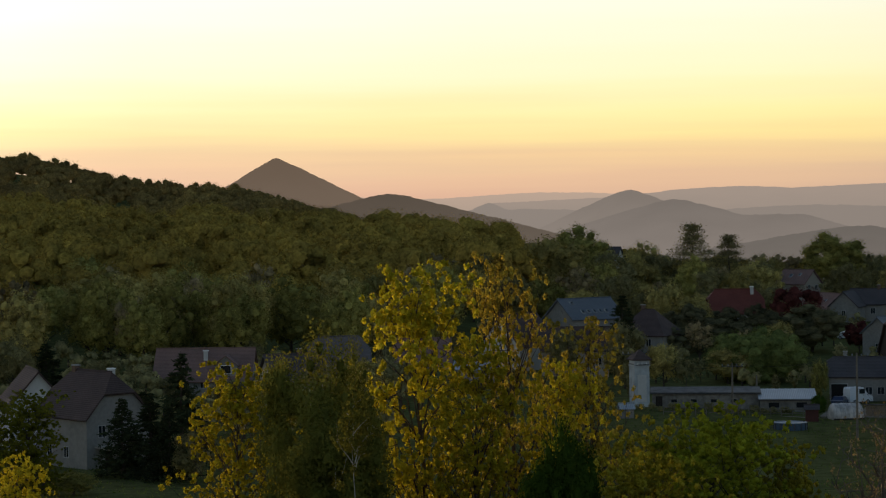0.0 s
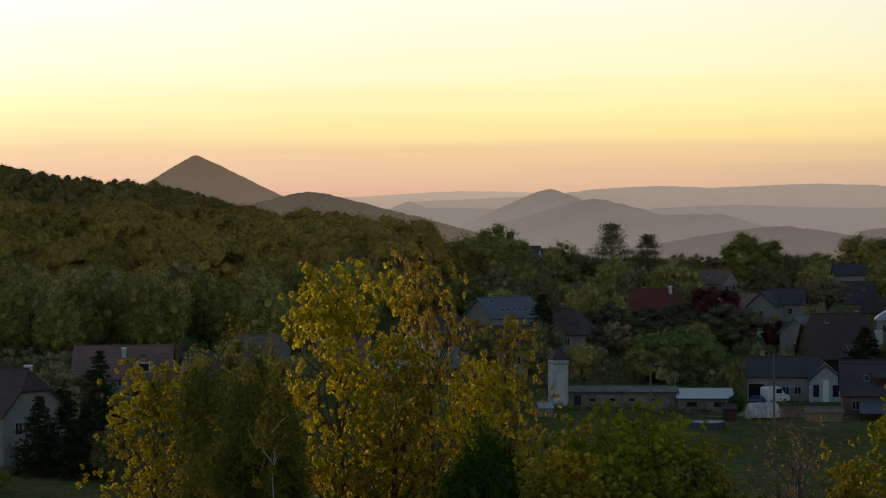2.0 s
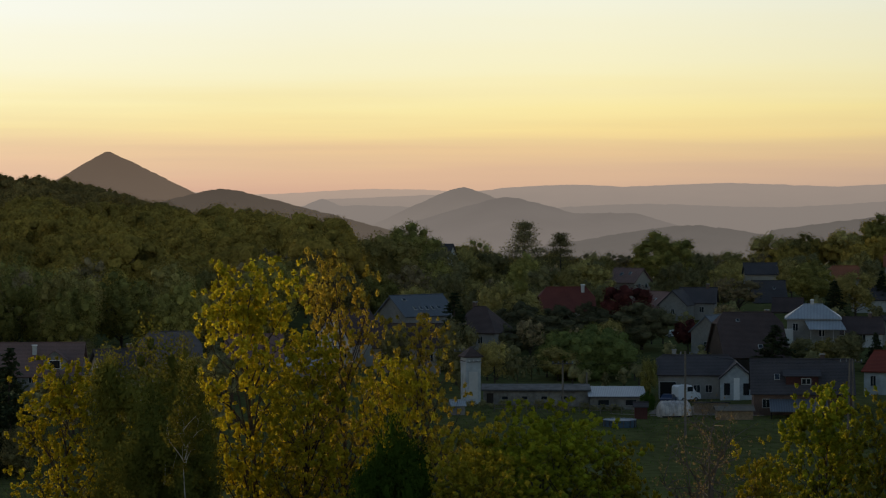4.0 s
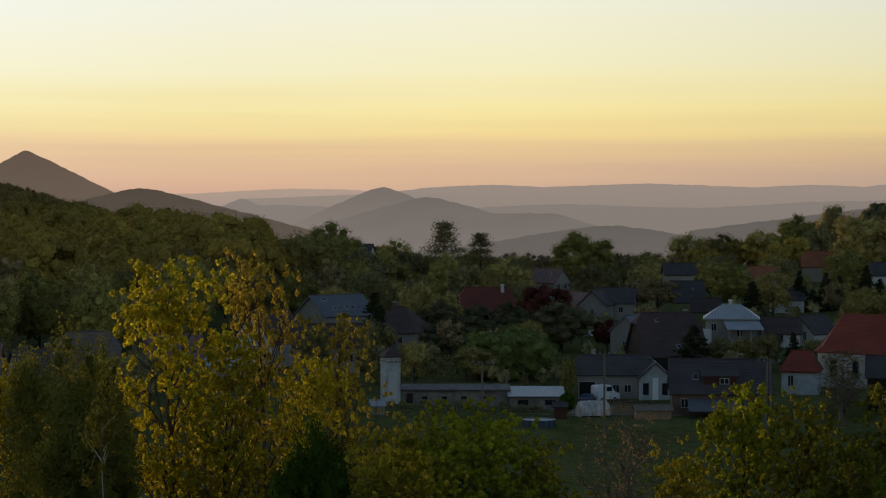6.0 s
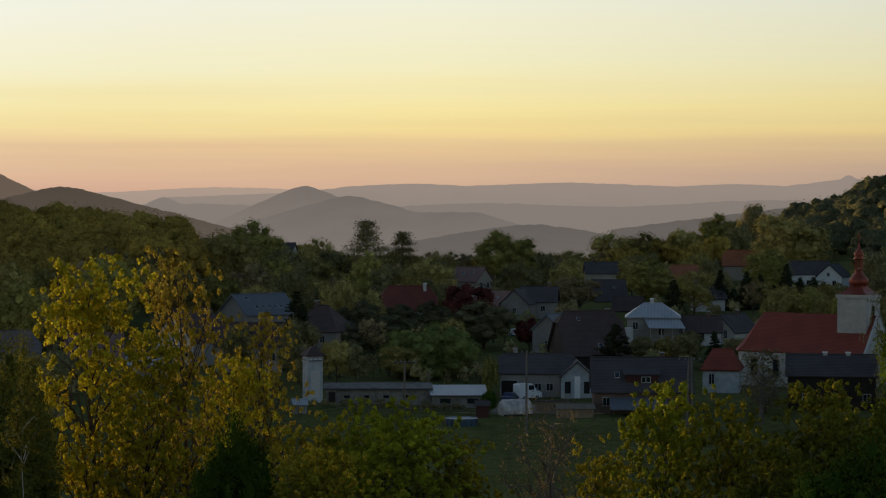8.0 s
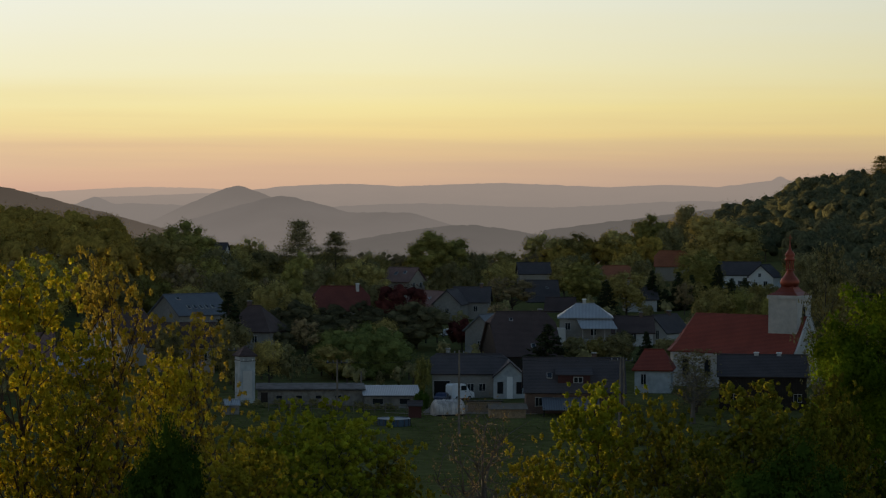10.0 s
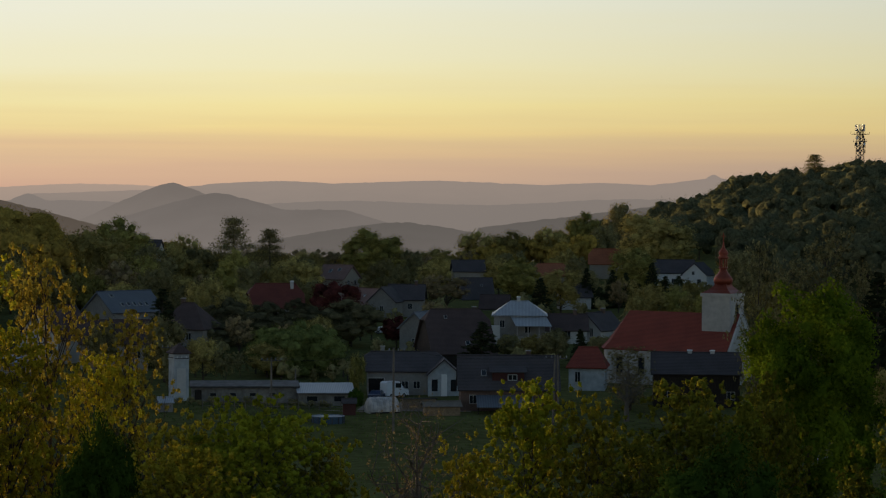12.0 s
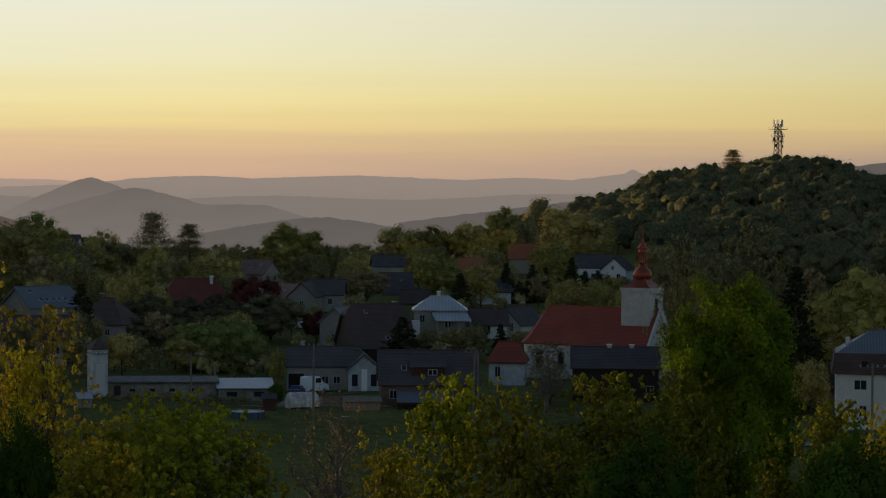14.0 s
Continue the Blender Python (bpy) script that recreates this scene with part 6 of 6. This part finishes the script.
# ---- scattered village trees and the woods ----
def clear(x, y, r, top):
    """Whether a tree there leaves the houses in view and stands in none of them."""
    a, d = math.degrees(math.atan2(x, y)), math.hypot(x, y)
    w = math.degrees(r / d)
    for ha, hd, hw, hz in HOUSES:
        if abs(a - ha) < hw + w * 0.6:
            if abs(d - hd) < 9 + r:
                return False
            if d < hd and (top - EYE[2]) / d > (hz - EYE[2]) / hd:
                return False
    return True


def scatter(n, a0, a1, d0, d1, kinds, h0, h1, seed, limit):
    """Trees between two headings and distances; limit(azimuth): the highest elevation, in degrees, that a top may reach."""
    rng, spots = random.Random(seed), []
    for _ in range(n * 12):
        if len(spots) >= n:
            break
        a, d = rng.uniform(a0, a1), rng.uniform(d0, d1)
        x, y = d * math.sin(radians(a)), d * math.cos(radians(a))
        h = rng.uniform(h0, h1)
        top = min(height(x, y) + h, EYE[2] + d * math.tan(radians(limit(a))))
        h = top - height(x, y)
        if h < 2.4 or any((x - p) ** 2 + (y - q) ** 2 < 20 for p, q in spots) or not clear(x, y, h * 0.35, top):
            continue
        spots.append((x, y))
        tree(rng.choice(kinds), x, y, top, h * rng.uniform(0.65, 0.95))


WOODS = ["wood", "wood", "wood_lime", "wood_dark", "wood", "wood_brown"]
scatter(55, -19, -7.0, 385, 500, ["wood", "wood_lime", "wood_lime", "wood", "wood_brown"], 10, 15, 5, lambda a: -1.15 - 0.10 * max(0, a + 11))
scatter(20, -8, -2.5, 440, 600, WOODS, 9, 13, 6, lambda a: -1.15)
scatter(72, -2.5, 8.0, 400, 680, ["wood", "wood_dark", "wood_brown", "wood_dark", "wood"], 6, 11, 7, lambda a: -1.35)
scatter(26, 6.5, 13, 430, 640, WOODS, 6, 10, 8, lambda a: -1.3)
scatter(18, 11, 20, 360, 640, ["wood_dark", "wood", "wood_brown"], 8, 13, 9, lambda a: -0.9)
scatter(55, -9, 17, 345, 600, ["bush"], 2.6, 5.5, 11, lambda a: -1.6)
scatter(14, -19, -8, 270, 390, ["wood_dark", "wood_dark", "spruce"], 5, 8, 10, lambda a: -2.9)


def canopy(name, n, a0, a1, d0, d1, h0, h1, per, leaf, mat, label, seed, keep, cap=None, plump=(0.34, 0.50), full=0.76, many=9, level=1, knobs=(0.3, 0.48)):
    """A wood seen from afar: crowns of dense lumps and single leaves, as one mesh."""
    rng = np.random.default_rng(seed)
    clumps, faces, hearts, sizes, aways, trunks = [], [], [], [], [], Shape()
    for _ in range(n):
        a, d = rng.uniform(a0, a1), math.sqrt(rng.uniform(d0 * d0, d1 * d1))
        x, y = d * math.sin(radians(a)), d * math.cos(radians(a))
        if not keep(a, d):
            continue
        z, h = height(x, y), rng.uniform(h0, h1)
        if cap:
            h = min(h, EYE[2] + d * math.tan(radians(cap(a) + rng.uniform(-0.12, 0.06))) - z)
            if h < 3:
                continue
        w = h * rng.uniform(*plump)
        lobes = rng.normal(size=(many, 3))
        lobes[:, 2] = np.abs(lobes[:, 2]) - 0.35
        lobes /= np.linalg.norm(lobes, axis=1)[:, None]
        lobes = lobes * (w * 0.72, w * 0.72, h * 0.36) * rng.uniform(0.72, 1.0, (many, 1)) + (0, 0, h * 0.60)
        lobes[0] = (0, 0, h * 0.56)
        size = np.stack([w * rng.uniform(*knobs, many)] * 3, 1) * (1, 1, 0.9)
        size[0] = (w * 0.62, w * 0.62, h * 0.36)
        hearts.append(lobes + (x, y, z))
        sizes.append(size)
        aways.append((lobes - (0, 0, h * 0.5)) / (w * 0.8, w * 0.8, h * 0.36) + (0, 0, 0.1))
        k = rng.integers(1, many, per)
        ball = rng.normal(size=(per, 3))
        ball[:, 2] = np.abs(ball[:, 2]) * 1.2 - 0.3
        ball /= np.linalg.norm(ball, axis=1)[:, None]
        clumps.append(lobes[k] + ball * size[k] * (rng.uniform(0.8, 1.1, (per, 1)) + rng.exponential(0.1, (per, 1))) + (x, y, z))
        whole = (clumps[-1] - (x, y, z + h * 0.5)) / (w * 0.8, w * 0.8, h * 0.36)
        faces.append(ball * 0.45 + whole + (0, 0, 0.1))
        if d < 700:
            trunks.tube([(x, y, z - 0.5), (x, y, z + h * 0.6)], [0.2, 0.08], 5)
    core = lumps(np.concatenate(hearts), np.concatenate(sizes) * full, rng, level, (0.72, 1.2), np.concatenate(aways))
    ob = new(name, leaf_mesh(name, np.concatenate(clumps), leaf, mat, rng, 0.8, np.concatenate(faces), 1.6, core, 0.75))
    tagged(ob, label, "forest", kind="stuff")
    if trunks.v:
        tagged(new(name + "_trunks", trunks.mesh(name + "_trunks", BARK)), "thin tree trunks inside the wood", "trunks", kind="stuff")
    return ob


# Crowns left of heading -24 are unseen, added to shade the houses.
canopy("valley_wood", 420, -29.5, -5.5, 440, 800, 12, 18, 1400, 0.22, WOOD_LEAVES, "spring-green mixed wood filling the valley, extended unseen to shade houses", 21, lambda a, d: d > 450 + 22 * max(0, a + 9), plump=(0.50, 0.70), full=0.62, many=38, knobs=(0.19, 0.32))
canopy("ridge_forest", 1000, -28.5, -3.5, 780, 1280, 9, 12.5, 260, 0.24, RIDGE_LEAVES, "dark wooded ridge against the evening sky, extended unseen to shade the village", 22, lambda a, d: d < 1330 - 26 * max(0, a + 13), plump=(0.46, 0.66), many=13, knobs=(0.26, 0.42))
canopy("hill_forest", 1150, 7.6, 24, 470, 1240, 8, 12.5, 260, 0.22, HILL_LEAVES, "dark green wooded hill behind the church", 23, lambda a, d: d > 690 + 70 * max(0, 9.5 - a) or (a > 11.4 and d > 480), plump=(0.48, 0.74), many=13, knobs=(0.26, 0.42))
canopy("village_shrubs", 460, -9, 17.5, 352, 620, 2.4, 5.0, 70, 0.22, LEAF_DARK, "dark garden hedges and shrubs between houses", 26,
       lambda a, d: clear(d * math.sin(radians(a)), d * math.cos(radians(a)), 1.6, height(d * math.sin(radians(a)), d * math.cos(radians(a))) + 4))
canopy("orchard_shrubs", 260, -19, -8, 285, 400, 2.4, 5.0, 70, 0.22, LEAF_DARK, "dark shrubs and hedges below the wood", 27,
       lambda a, d: clear(d * math.sin(radians(a)), d * math.cos(radians(a)), 1.6, height(d * math.sin(radians(a)), d * math.cos(radians(a))) + 4))
canopy("edge_wood", 170, -5.5, 7.6, 640, 800, 7, 12, 600, 0.17, WOOD_LEAVES, "row of trees on the village's far edge", 24, lambda a, d: True,
       lambda a: float(np.interp(a, [-5.5, -3, -2, -1, 4.2, 5.5, 7.6], [-0.75, -0.85, -1.2, -1.5, -1.5, -1.0, -0.75])), many=26, knobs=(0.2, 0.34))


# ---- grass on the meadow and the near slope ----
def turf(n, seed):
    rng = np.random.default_rng(seed)
    a, d = rng.uniform(-19, 18, n), np.sqrt(rng.uniform(170 ** 2, 350 ** 2, n))
    x, y = d * np.sin(np.radians(a)), d * np.cos(np.radians(a))
    p = np.array([(u, v, height(u, v) + 0.08) for u, v in zip(x, y)])
    return tagged(new("grass", leaf_mesh("grass", p, 0.22, BLADES, rng, 0.25)), "rough meadow grass in tufts", "grass", kind="stuff")


turf(25000, 31)
